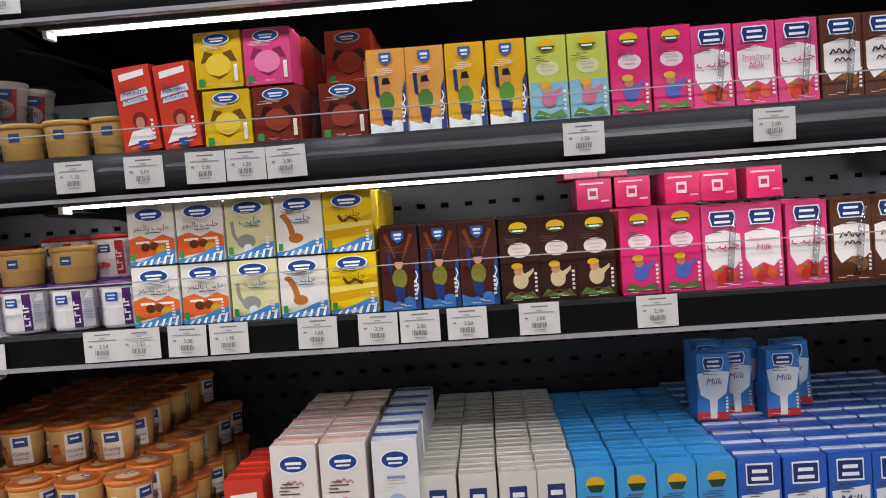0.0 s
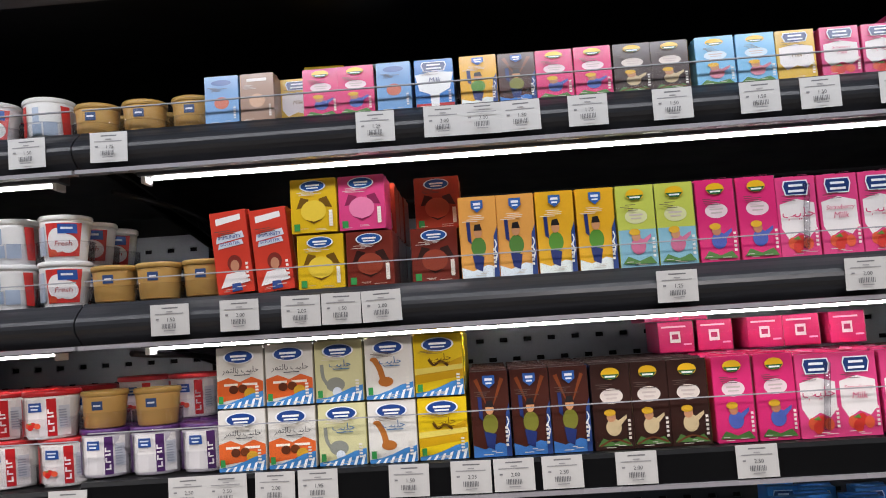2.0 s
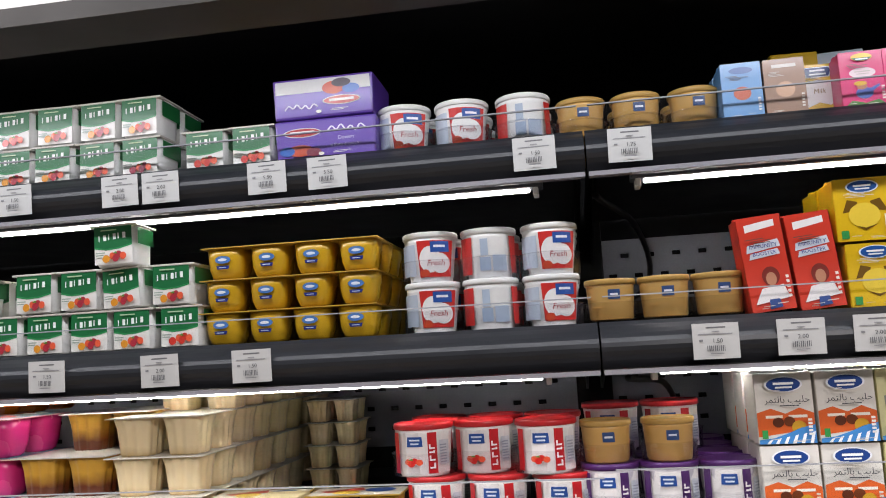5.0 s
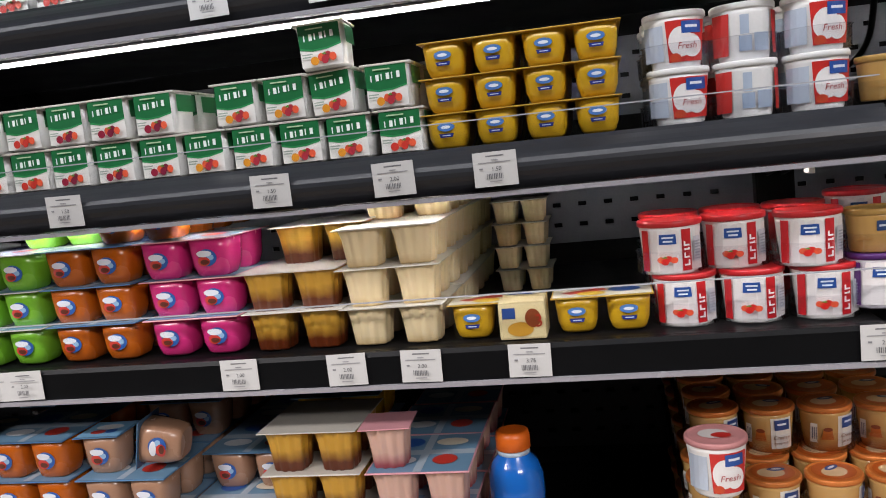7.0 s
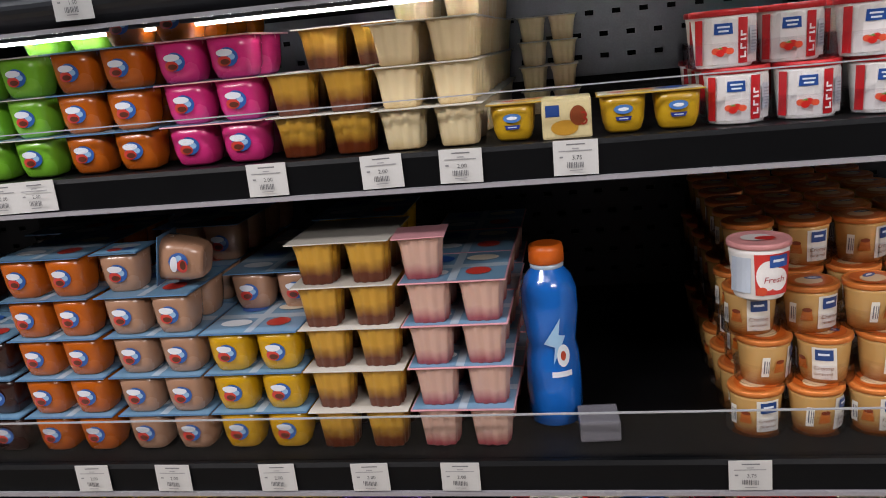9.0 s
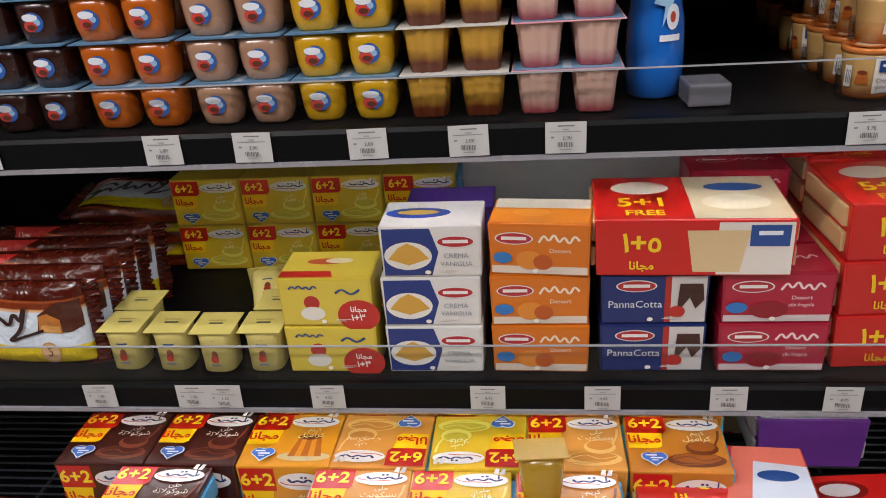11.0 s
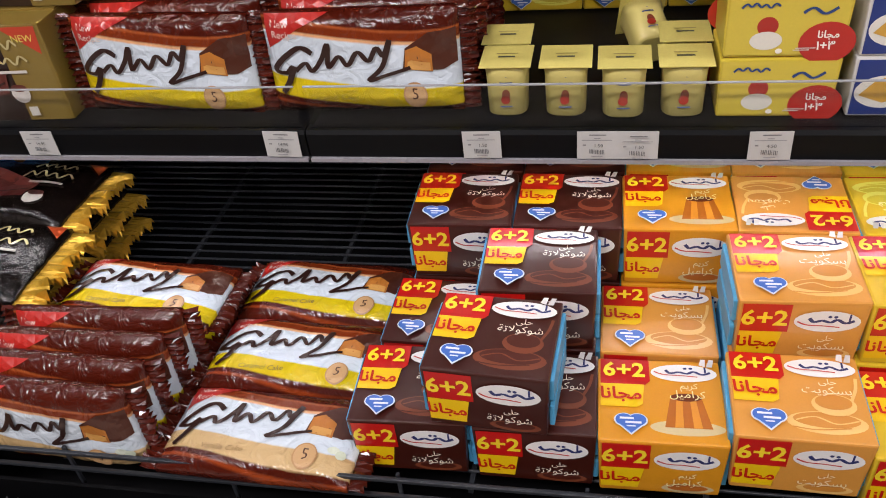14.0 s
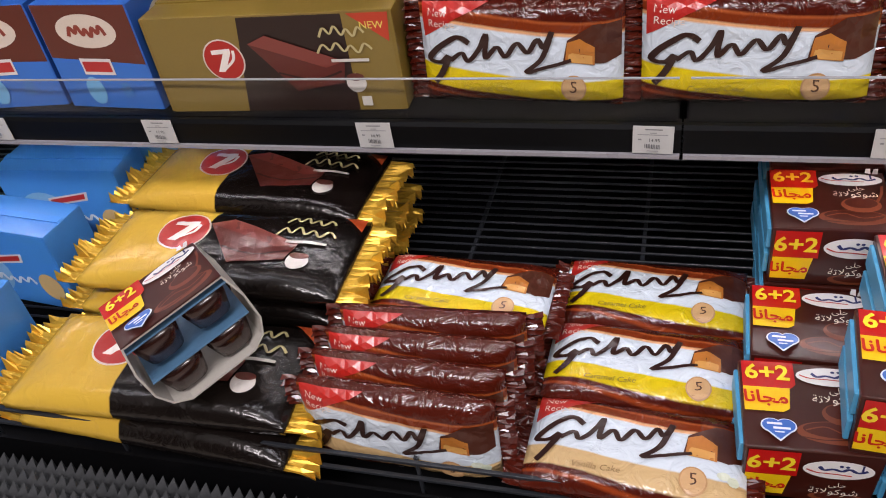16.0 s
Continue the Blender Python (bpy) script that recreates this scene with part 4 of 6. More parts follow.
def round_cup(name, label, r, h, body, lidmat, shapes, span=1.9, tray=False, taper=0.8, lidtop=None, group="yoghurt cups"):
    """A tapered round cup with a rim, a lid and printing wrapped round its front."""
    def make():
        t = thing(name, label, "yoghurt cup", group)
        part("cup", lathe([(r * taper * 0.95, 0), (r * taper, 0.002), (r * 0.93, h * 0.8), (r * 0.95, h - 0.006)], 32), body, t)
        lo = part("lid", lathe([(r * 0.96, h - 0.0065), (r, h - 0.006), (r, h - 0.0015), (r * 0.97, h), (r * 0.9, h), (r * 0.88, h - 0.001)], 32), lidmat, t, "round lid with raised rim")
        if shapes:
            me = art(shapes, r * span, h * 0.78, 0.0007, pose(0, 0, h * 0.06))
            bend(me, r * 1.0, 0, h)
            for v in me.vertices:
                v.co.y += (1 - v.co.z / h) * r * (0.93 - taper) * 1.15
            o = part("print", me, [], t)
            o.matrix_local = pose(0, -r * 0.955, 0)
        if lidtop:
            part("lid_print", art(lidtop, r * 1.6, r * 1.6, 0.0004, pose(0, -r * 0.8, h + 0.0002, -90, 0, 0)), [], lo)
        if tray:
            tr = part("tray", lathe([(r * 0.9, 0.0), (r * 1.04, 0.001), (r * 1.06, h * 0.42), (r * 1.1, h * 0.43)], 24), TRAY, t, "clear plastic tray around the base")
            tr.visible_shadow = False
        return t
    return make


fresh = [("r", "#b9c4d2", 0.0, 0.1, 0.28, 0.9), ("p", "#c9302a", (0.36, 0.05), (0.9, 0.05), (0.96, 0.98), (0.32, 0.98)), ("e", "#e6e4e2", 0.56, 0.5, 0.2, 0.34), ("e", "#e6e4e2", 0.74, 0.4, 0.16, 0.26), ("p", "#24509c", (0.58, 0.95), (0.9, 0.95), (0.9, 0.68), (0.58, 0.68)), ("r", "#dfe5ee", 0.64, 0.8, 0.84, 0.86), ("t", "#a32a2c", "Fresh", 0.66, 0.4, 0.2, 0.2), ("e", "#c9492a", 0.46, 0.15, 0.09, 0.1)]
fresh_back = [("p", "#c9302a", (0.0, 0.05), (0.2, 0.05), (0.22, 0.98), (0.0, 0.98)), ("r", "#9fb0c6", 0.36, 0.12, 0.56, 0.46), ("r", "#aab8ca", 0.38, 0.5, 0.52, 0.92), ("r", "#aab8ca", 0.6, 0.1, 0.84, 0.5), ("p", "#c9302a", (0.92, 0.05), (1, 0.05), (1, 0.98), (0.9, 0.98))]
BUILD["yf"] = round_cup("yoghurt_cup", "white round yoghurt cup with red panel", 0.0325, 0.0575, WHITE, WHITE, fresh, tray=True, taper=0.76)
BUILD["yb"] = round_cup("yoghurt_cup", "white round yoghurt cup with barcode panel facing out", 0.0325, 0.0575, WHITE, WHITE, fresh_back, tray=True, taper=0.76)
cust = [("p", "#2b4674", (0.42, 0.86), (0.66, 0.86), (0.66, 0.56), (0.42, 0.56)), ("r", "#d5dbe4", 0.46, 0.68, 0.62, 0.74), ("r", "#c4944e", 0.1, 0.3, 0.34, 0.34)]
CUST = filled("custard", "#c39a58", "#a87838", 0.002)
BUILD["cu"] = round_cup("custard_cup", "tan custard cup with small blue mark", 0.0285, 0.045, CUST, mat("custard_lid", "#b58f4c", 0.35), cust, tray=True, taper=0.84)
RED = mat("red_plastic", "#bb2226", 0.35)
PURP = mat("purple_plastic", "#4a2260", 0.35)


def vetal(c):
    out = [("r", "#e2dedc", 0, 0, 1, 1), ("r", c, 0.66, 0.0, 0.82, 1), ("p", "#1d4a96", (0.28, 0.9), (0.56, 0.9), (0.57, 0.66), (0.27, 0.66)), ("r", "#dfe5ee", 0.32, 0.8, 0.52, 0.84), ("r", "#dfe5ee", 0.34, 0.71, 0.5, 0.75), ("r", "#c9ccd4", 0.86, 0.2, 1, 0.8), ("r", c, 0.0, 0.0, 0.1, 1)]
    for k, (v0, v1) in enumerate(((0.12, 0.26), (0.31, 0.44), (0.5, 0.56), (0.6, 0.72))):
        out += [("r", "#efeae8", 0.69, v0, 0.79, v0 + 0.04), ("r", "#efeae8", 0.69 if k % 2 else 0.76, v0, 0.72 if k % 2 else 0.79, v1)]
    out += [("r", "#9aa0ac", 0.88, 0.25 + 0.07 * k, 0.98, 0.28 + 0.07 * k) for k in range(7)]
    return out


BUILD["vr"] = round_cup("strawberry_yoghurt_cup", "red and white strawberry yoghurt cup with red lid", 0.0345, 0.0575, WHITE, RED, vetal("#c01c22") + berries(0.4, 0.3, 0.11, "#cf2a22", 0.9), 1.75, True, 0.82)
BUILD["vp"] = round_cup("berry_yoghurt_cup", "purple and white yoghurt cup with purple lid", 0.032, 0.0575, mat("grey_white_cup", "#b9b4bc", 0.35), PURP, vetal("#4a2260"), 1.75, True, 0.84)
creme = [("r", "#e2ddd2", 0.5, 0.06, 0.94, 0.96), ("r", "#e2ddd2", 0.0, 0.2, 0.1, 0.75), ("r", "#6a6a70", 0.02, 0.3, 0.035, 0.65), ("r", "#6a6a70", 0.05, 0.3, 0.06, 0.65), ("r", "#6a6a70", 0.075, 0.3, 0.085, 0.65), ("p", "#b5601c", (0.16, 0.3), (0.2, 0.6), (0.36, 0.6), (0.4, 0.3)), ("e", "#7a2f0c", 0.28, 0.6, 0.09, 0.06), ("p", "#1c3f7c", (0.58, 0.92), (0.9, 0.92), (0.9, 0.62), (0.58, 0.62)), ("r", "#dfe5ee", 0.64, 0.76, 0.84, 0.82), ("r", "#dcd9d4", 0.6, 0.1, 0.86, 0.5), ("t", "#7a4a22", "Creme", 0.72, 0.4, 0.16, 0.2), ("t", "#7a4a22", "caramel", 0.72, 0.24, 0.13, 0.2)]
lido = [("e", "#c05a1c", 0.5, 0.5, 0.48, 0.48), ("e", "#d9b890", 0.45, 0.45, 0.3, 0.26), ("e", "#2a4f90", 0.6, 0.62, 0.2, 0.1), ("e", "#dfe3e8", 0.6, 0.62, 0.12, 0.04)]
BUILD["cc"] = round_cup("creme_caramel_cup", "amber creme caramel cup with orange foil lid in clear tray", 0.0315, 0.056, filled("creme_cup", "#c89f62", "#8a4a1a", 0.012, 0.16), mat("orange_foil", "#d07a3a", 0.3, 0.2, grain=200, vary=0.3), creme, 1.7, True, 0.8, lido, "creme caramel cups")
BUILD["cr_top"] = round_cup("yoghurt_cup", "white strawberry yoghurt cup set on the caramel cups", 0.034, 0.064, WHITE, mat("pink_foil_lid", "#c98c8c", 0.4, 0.1, grain=200, vary=0.3), fresh, 1.8, False, 0.78, [("e", "#d8d2d0", 0.45, 0.5, 0.3, 0.26), ("e", "#c2302a", 0.6, 0.4, 0.2, 0.14)])


# ---- sleeves, wrappers and bottles ----
def sleeve(name, label, w, d, h, colour, top, front, category="dessert pack", group="dessert packs", ends="#4fa3cf", taper=0.05, cups=True):
    """A card sleeve round pots: open at both ends, where the pots and their foil show."""
    def make():
        t = thing(name, label, category, group)
        card = mat("card_" + colour.lstrip("#"), colour, 0.34, vary=0.06, bump=0.02, coat=0.3)
        s = part("sleeve", boxed(-w / 2, w / 2, 0, d, 0, h, 0.003, taper=taper), card, t, "printed card sleeve")
        tilt = math.degrees(math.atan2(d * taper / 2, h))
        if front:
            part("front_print", art(front, w * (1 - taper * 0.5) - 0.006, h - 0.006, 0.0007, pose(0, d * taper / 2, 0.003, tilt, 0, 0)), [], s)
            part("back_print", art(front, w * (1 - taper * 0.5) - 0.006, h - 0.006, 0.0007, pose(0, d - d * taper / 2, 0.003, 0, 0, 180) @ pose(0, 0, 0, tilt, 0, 0)), [], s)
        if top:
            part("top_print", art(top, w - 0.006, d - 0.006, 0.0004, pose(0, 0.003, h, -90, 0, 0)), [], s)
        if cups:
            pot = mat("pot_end_" + ends.lstrip("#"), ends, 0.35)
            for sx in (-1, 1):
                for z in (h * 0.12, h * 0.56):
                    part("foil_edge", boxed(sx * (w / 2 + 0.001) - 0.003, sx * (w / 2 + 0.001) + 0.003, d * 0.08, d * 0.94, z, z + h * 0.34, 0.002), pot, t, "blue foil pot edge")
        return t
    return make


FLAG, SUN, OVAL = "#c21410", "#edc40c", "#e9e7e4"


def lettered(u, v, ru, rv):
    """The white oval with its mark as plain dark strokes."""
    x = lambda k: u + ru * k
    y = lambda k: v + rv * k
    return [("e", OVAL, u, v, ru, rv), ("s", "#2b3268", rv * 0.3, (x(0.8), y(0.15)), (x(0.55), y(-0.1)), (x(0.3), y(0.2)), (x(0.1), y(-0.05)), (x(-0.15), y(0.1)), (x(-0.4), y(-0.05)), (x(-0.55), y(0.3))), ("r", "#2b3268", x(0.62), y(0.1), x(0.68), y(0.75)), ("e", "#2b3268", x(0.05), y(0.5), ru * 0.06, rv * 0.12), ("e", "#2b3268", x(0.22), y(0.5), ru * 0.06, rv * 0.12), ("s", "#c0352c", rv * 0.16, (x(-0.9), y(0.0)), (x(-0.6), y(-0.3)), (x(-0.1), y(-0.35)), (x(0.4), y(-0.45)))]


def promo(bg, pic, text="#efe6d4", line=(SWEET, CHOCOLATE)):
    """The promotional top panel: red and yellow flags, oval mark, heart and picture."""
    s = [("r", bg, 0, 0, 1, 1)] + pic + [("p", FLAG, (0, 1), (0.42, 1), (0.42, 0.72), (0.38, 0.67), (0, 0.67)), ("p", SUN, (0, 0.67), (0.37, 0.67), (0.35, 0.42), (0.3, 0.38), (0, 0.38))]
    s += lettered(0.71, 0.84, 0.28, 0.115)
    s += [("t", "#f2d52c", "6+2", 0.2, 0.84, 0.26, 0, 0.025), ("t", FLAG, FREE, 0.17, 0.53, 0.2, 0, 0.025), ("t", text, line[0], 0.74, 0.655, 0.1), ("t", text, line[1], 0.72, 0.545, 0.125)]
    s += [("e", "#dfe6f2", 0.19, 0.2, 0.082, 0.082), ("e", "#dfe6f2", 0.3, 0.2, 0.082, 0.082), ("p", "#dfe6f2", (0.105, 0.185), (0.385, 0.185), (0.245, 0.02)), ("e", "#3f6cc0", 0.19, 0.2, 0.07, 0.07), ("e", "#3f6cc0", 0.3, 0.2, 0.07, 0.07), ("p", "#3f6cc0", (0.12, 0.18), (0.37, 0.18), (0.245, 0.04)), ("r", "#e5ebf5", 0.155, 0.2, 0.27, 0.225), ("r", "#e5ebf5", 0.2, 0.15, 0.33, 0.175), ("r", "#e5ebf5", 0.21, 0.11, 0.28, 0.125)]
    s += [("p", "#c9c6c4", (0.9, 0.9), (0.93, 1), (0.97, 1), (0.95, 0.9)), ("p", "#dddad8", (0.84, 0.92), (0.86, 1), (0.9, 1), (0.89, 0.9))]
    return s


def promo_front(bg, pic, text="#efe6d4", line=(SWEET, CHOCOLATE)):
    return [("r", bg, 0, 0, 1, 1)] + pic + [("p", FLAG, (0, 1), (0.4, 1), (0.4, 0.5), (0, 0.5)), ("p", SUN, (0, 0.5), (0.36, 0.5), (0.32, 0.08), (0, 0.08)), ("t", "#f2d52c", "6+2", 0.19, 0.74, 0.38, 0, 0.025), ("t", FLAG, FREE, 0.16, 0.3, 0.27, 0, 0.025)] + lettered(0.7, 0.72, 0.27, 0.19) + [("t", text, line[0], 0.72, 0.42, 0.13), ("t", text, line[1], 0.7, 0.27, 0.17)]


def swirl(c1, c2):
    return [("e", c1, 0.68, 0.19, 0.3, 0.13), ("e", c2, 0.68, 0.22, 0.25, 0.09), ("s", c1, 0.02, (0.45, 0.2), (0.6, 0.25), (0.75, 0.18), (0.92, 0.23)), ("s", c2, 0.02, (0.42, 0.12), (0.6, 0.1), (0.85, 0.14)), ("e", c1, 0.76, 0.4, 0.17, 0.13), ("e", c2, 0.76, 0.43, 0.14, 0.09), ("s", c1, 0.03, (0.9, 0.46), (0.95, 0.6), (0.97, 0.74))]


flan = [("e", "#cdb98c", 0.7, 0.16, 0.3, 0.09), ("p", "#b5651a", (0.52, 0.16), (0.58, 0.52), (0.84, 0.52), (0.9, 0.16)), ("p", "#d98f2c", (0.6, 0.16), (0.63, 0.5), (0.68, 0.5), (0.67, 0.16)), ("p", "#d98f2c", (0.75, 0.16), (0.74, 0.5), (0.79, 0.5), (0.82, 0.16)), ("e", "#6b2c0c", 0.71, 0.53, 0.13, 0.05)]
SW, SD, SH = 0.137, 0.122, 0.089
PROMOS = (("dc", "#3d150d", swirl("#7a3f28", "#4c1d12"), "dark brown chocolate dessert", "#efe6d4", (SWEET, CHOCOLATE)), ("df", "#d8921e", flan, "orange caramel flan dessert", "#f3e7b0", (CREAM, CARAMEL_WORD)), ("db", "#d79540", swirl("#ecbf74", "#cf8a38"), "tan biscuit dessert", "#f7e6c0", (SWEET, BISCUIT)), ("dv", "#dcb92c", swirl("#e8e070", "#d2be38"), "yellow vanilla dessert", "#f5efc8", (SWEET, VANILLA)), ("dk", "#c07a26", swirl("#6e3416", "#9a551c"), "caramel brown dessert", "#f6e3bc", (CREAM, CARAMEL_WORD)))
for key, bg, pic, lab, txt, line in PROMOS:
    BUILD[key] = sleeve("dessert_promo_pack", lab + " sleeve pack with red and yellow flags", SW, SD, SH, bg, promo(bg, pic, txt, line), promo_front(bg, [("e", pic[0][1], 0.74, 0.1, 0.22, 0.1), ("e", pic[1][1] if pic[1][0] == "e" else "#b5651a", 0.74, 0.12, 0.17, 0.07)], txt, line))
BUILD["dvs"] = sleeve("dessert_promo_pack", "yellow vanilla dessert sleeve stacked upright at the back", 0.121, 0.1, 0.084, "#c9aa30", None, promo("#d6b62a", swirl("#e4dc6a", "#cdb93a"), "#f5efc8", (SWEET, VANILLA)), taper=0.0)


def five_one(bg="#c4201a"):
    f = [("r", bg, 0, 0, 0.62, 1), ("r", "#d9d2c8", 0.62, 0, 1, 1), ("p", "#d3b98c", (0.5, 0.05), (0.74, 0.05), (0.78, 0.85), (0.46, 0.85)), ("p", "#21498c", (0.78, 0.95), (0.98, 0.95), (0.98, 0.55), (0.78, 0.55)), ("r", "#dfe5ee", 0.82, 0.76, 0.94, 0.84), ("t", "#edc81e", ONE_FIVE, 0.23, 0.6, 0.5, 0, 0.025), ("t", "#edc81e", FREE, 0.23, 0.17, 0.22, 0, 0.025)]
    tp = [("r", bg, 0, 0, 0.5, 1), ("r", "#d9c9a4", 0.5, 0, 1, 1), ("e", "#d9d2c4", 0.25, 0.72, 0.16, 0.16), ("t", "#edc81e", "5+1", 0.25, 0.36, 0.28, 0, 0.025), ("t", "#edc81e", "FREE", 0.25, 0.12, 0.16, 0, 0.025), ("e", "#2a55a0", 0.76, 0.72, 0.16, 0.1), ("e", "#e4d9bc", 0.74, 0.35, 0.18, 0.18)]
    return tp, f


tp, ff = five_one()
BUILD["fo"] = sleeve("yoghurt_promo_pack", "red and cream yoghurt multipack sleeve", 0.235, 0.15, 0.075, "#c4201a", tp, ff, ends="#c7a878", taper=0.02)
BUILD["fo2"] = sleeve("yoghurt_promo_pack", "red strawberry yoghurt multipack sleeve", 0.235, 0.17, 0.1, "#ad1f1b", [("r", "#c4201a", 0, 0, 1, 1), ("p", "#d8705c", (0.45, 0), (1, 0), (1, 1), (0.6, 1)), ("e", "#8a1a18", 0.2, 0.82, 0.17, 0.12), ("e", "#c9c4c8", 0.2, 0.82, 0.12, 0.08), ("t", "#edc81e", ONE_FIVE, 0.3, 0.5, 0.26, 0, 0.025), ("t", "#edc81e", "5+1 FREE", 0.32, 0.12, 0.11, 0, 0.025), ("t", "#edc81e", FREE, 0.3, 0.29, 0.14, 0, 0.025), ("p", "#c9d2e0", (0.62, 0.2), (1, 0.16), (1, 0.75), (0.7, 0.8)), ("e", "#21498c", 0.82, 0.62, 0.12, 0.07)], ff, ends="#c7a878", taper=0.02)
BUILD["pu"] = sleeve("yoghurt_promo_pack", "purple and white dessert sleeve", 0.16, 0.15, 0.09, "#7a3fa0", [("r", "#8a4ab0", 0, 0, 1, 1), ("r", "#d8d4dc", 0, 0, 1, 0.25), ("e", "#d9cfe2", 0.5, 0.6, 0.3, 0.12)], None, ends="#c9c4c0")


def twin(name, label, colour, shapes, w=0.13, h=0.071, d=0.085, top=None):
    shapes = shapes + [("r", "#d9d2c8", 0.58 + 0.02 * k, 0.08 + 0.035 * k, 0.72 + 0.05 * k, 0.095 + 0.035 * k) for k in range(2)] + [("e", "#efe9de", 0.46, 0.08, 0.03, 0.045)]
    return sleeve(name, label, w, d, h, colour, top, shapes, "dessert pack", "twin dessert packs", "#cfcac2", 0.03, False)


arch = lambda u, v: [("e", "#dcd9d6", u, v, 0.2, 0.13), ("e", "#a8242c", u, v, 0.185, 0.11), ("r", "#e6e2de", u - 0.13, v - 0.03, u + 0.13, v + 0.04)]
BUILD["s1"] = twin("safio_dessert_pack", "yellow boxed yoghurt pack with red corner", "#cbb43a", [("r", "#cfb943", 0, 0, 1, 1), ("e", "#a82a20", 0.34, 0.5, 0.09, 0.16), ("e", "#dcd8cc", 0.34, 0.25, 0.14, 0.16), ("e", "#b5281f", 0.86, 0.2, 0.24, 0.36), ("t", "#f2ede4", FREE, 0.86, 0.34, 0.17, 0, 0.025), ("t", "#f2ede4", ONE_THREE, 0.85, 0.15, 0.2, 0, 0.025), ("s", "#22407c", 0.06, (0.62, 0.72), (0.7, 0.8), (0.8, 0.7), (0.9, 0.8)), scribble(0.1, 0.42, 0.86, 0.08, "#22407c", 4, 0.04)], w=0.126, top=[("r", "#cfb943", 0, 0, 1, 1), ("e", "#b54a2c", 0.45, 0.6, 0.22, 0.12), ("e", "#dcd0b0", 0.6, 0.62, 0.16, 0.1), ("p", "#b5281f", (0, 0), (0.6, 0), (0.55, 0.22), (0, 0.22))])
BUILD["s2"] = twin("vanilla_cream_pack", "white and blue vanilla cream twin pack", "#cfcdc9", [("r", "#d5d3cf", 0, 0, 1, 1), ("p", "#1c3276", (0, 0), (0.5, 0), (0.58, 0.5), (0.5, 1), (0, 1)), ("e", "#dcd9d0", 0.26, 0.42, 0.25, 0.3), ("p", "#c99a3c", (0.05, 0.36), (0.16, 0.6), (0.26, 0.7), (0.38, 0.58), (0.48, 0.36), (0.26, 0.22))] + arch(0.76, 0.72) + [("t", "#8a8f98", "CREMA", 0.76, 0.42, 0.15), ("t", "#8a8f98", "VANIGLIA", 0.76, 0.25, 0.14)], top=[("r", "#d5d3cf", 0, 0, 1, 1), ("e", "#24409a", 0.35, 0.5, 0.34, 0.22), ("e", "#c9a24a", 0.35, 0.52, 0.22, 0.1)])
BUILD["s3"] = twin("apricot_dessert_pack", "orange apricot dessert twin pack", "#c96a14", [("r", "#cf7018", 0, 0, 1, 1), ("r", "#d9c9b8", 0, 0, 1, 0.16)] + arch(0.24, 0.74) + [scribble(0.5, 0.92, 0.75, 0.16, "#ecd9c0", 4, 0.05), ("t", "#ecd9c0", "Dessert", 0.72, 0.5, 0.13), ("e", "#d9862c", 0.4, 0.3, 0.14, 0.2), ("e", "#b5541a", 0.54, 0.26, 0.1, 0.16), ("e", "#2a72b8", 0.12, 0.34, 0.1, 0.12)], w=0.127, top=[("r", "#cf7a24", 0, 0, 1, 1), ("r", "#d9cfc0", 0, 0.6, 1, 1), ("e", "#d98a34", 0.4, 0.4, 0.2, 0.16)])
BUILD["s4"] = twin("panna_cotta_pack", "dark blue and white panna cotta twin pack", "#16245a", [("r", "#182a66", 0, 0, 0.62, 1), ("r", "#c9c3c0", 0.62, 0, 1, 1), ("r", "#a8281f", 0.6, 0, 0.66, 1)] + arch(0.32, 0.8) + [("t", "#d9dfe8", "PannaCotta", 0.31, 0.4, 0.22), ("p", "#3a1a12", (0.72, 0.2), (0.74, 0.85), (0.96, 0.85), (0.98, 0.5), (0.9, 0.3), (0.84, 0.55)), ("e", "#b5281f", 0.72, 0.24, 0.08, 0.13)], w=0.134, top=[("r", "#182a66", 0, 0, 1, 1)])
BUILD["s5"] = twin("strawberry_dessert_pack", "crimson strawberry dessert twin pack", "#9a1730", [("r", "#a81c36", 0, 0, 1, 1), ("r", "#cbbcbc", 0, 0, 1, 0.14)] + arch(0.26, 0.76) + [scribble(0.52, 0.92, 0.77, 0.16, "#ecd0d0", 4, 0.05), ("t", "#ecd0d0", "Dessert", 0.72, 0.52, 0.12), ("t", "#ecd0d0", "alla fragola", 0.72, 0.37, 0.11), ("e", "#8a1020", 0.42, 0.26, 0.18, 0.18), ("e", "#2a72b8", 0.12, 0.32, 0.1, 0.12)], w=0.136, top=[("r", "#a81c36", 0, 0, 1, 1)] + arch(0.3, 0.5) + [scribble(0.5, 0.92, 0.5, 0.14, "#ecd0d0", 4, 0.05)])
BUILD["s6"] = twin("berry_dessert_pack", "purple forest fruit dessert twin pack", "#5a3a9a", [("r", "#6442a8", 0, 0, 1, 1)] + arch(0.26, 0.7) + [scribble(0.52, 0.92, 0.75, 0.18, "#e0d8ee", 4, 0.05), ("t", "#e0d8ee", "Dessert", 0.72, 0.48, 0.14), ("t", "#e0d8ee", "ai frutti di bosco", 0.7, 0.3, 0.12), ("e", "#c24a2a", 0.24, 0.2, 0.14, 0.16), ("e", "#2a62b8", 0.1, 0.2, 0.08, 0.13), ("e", "#7a1f3c", 0.38, 0.14, 0.08, 0.12)], w=0.124, h=0.0495, top=[("r", "#6442a8", 0, 0, 1, 1)])
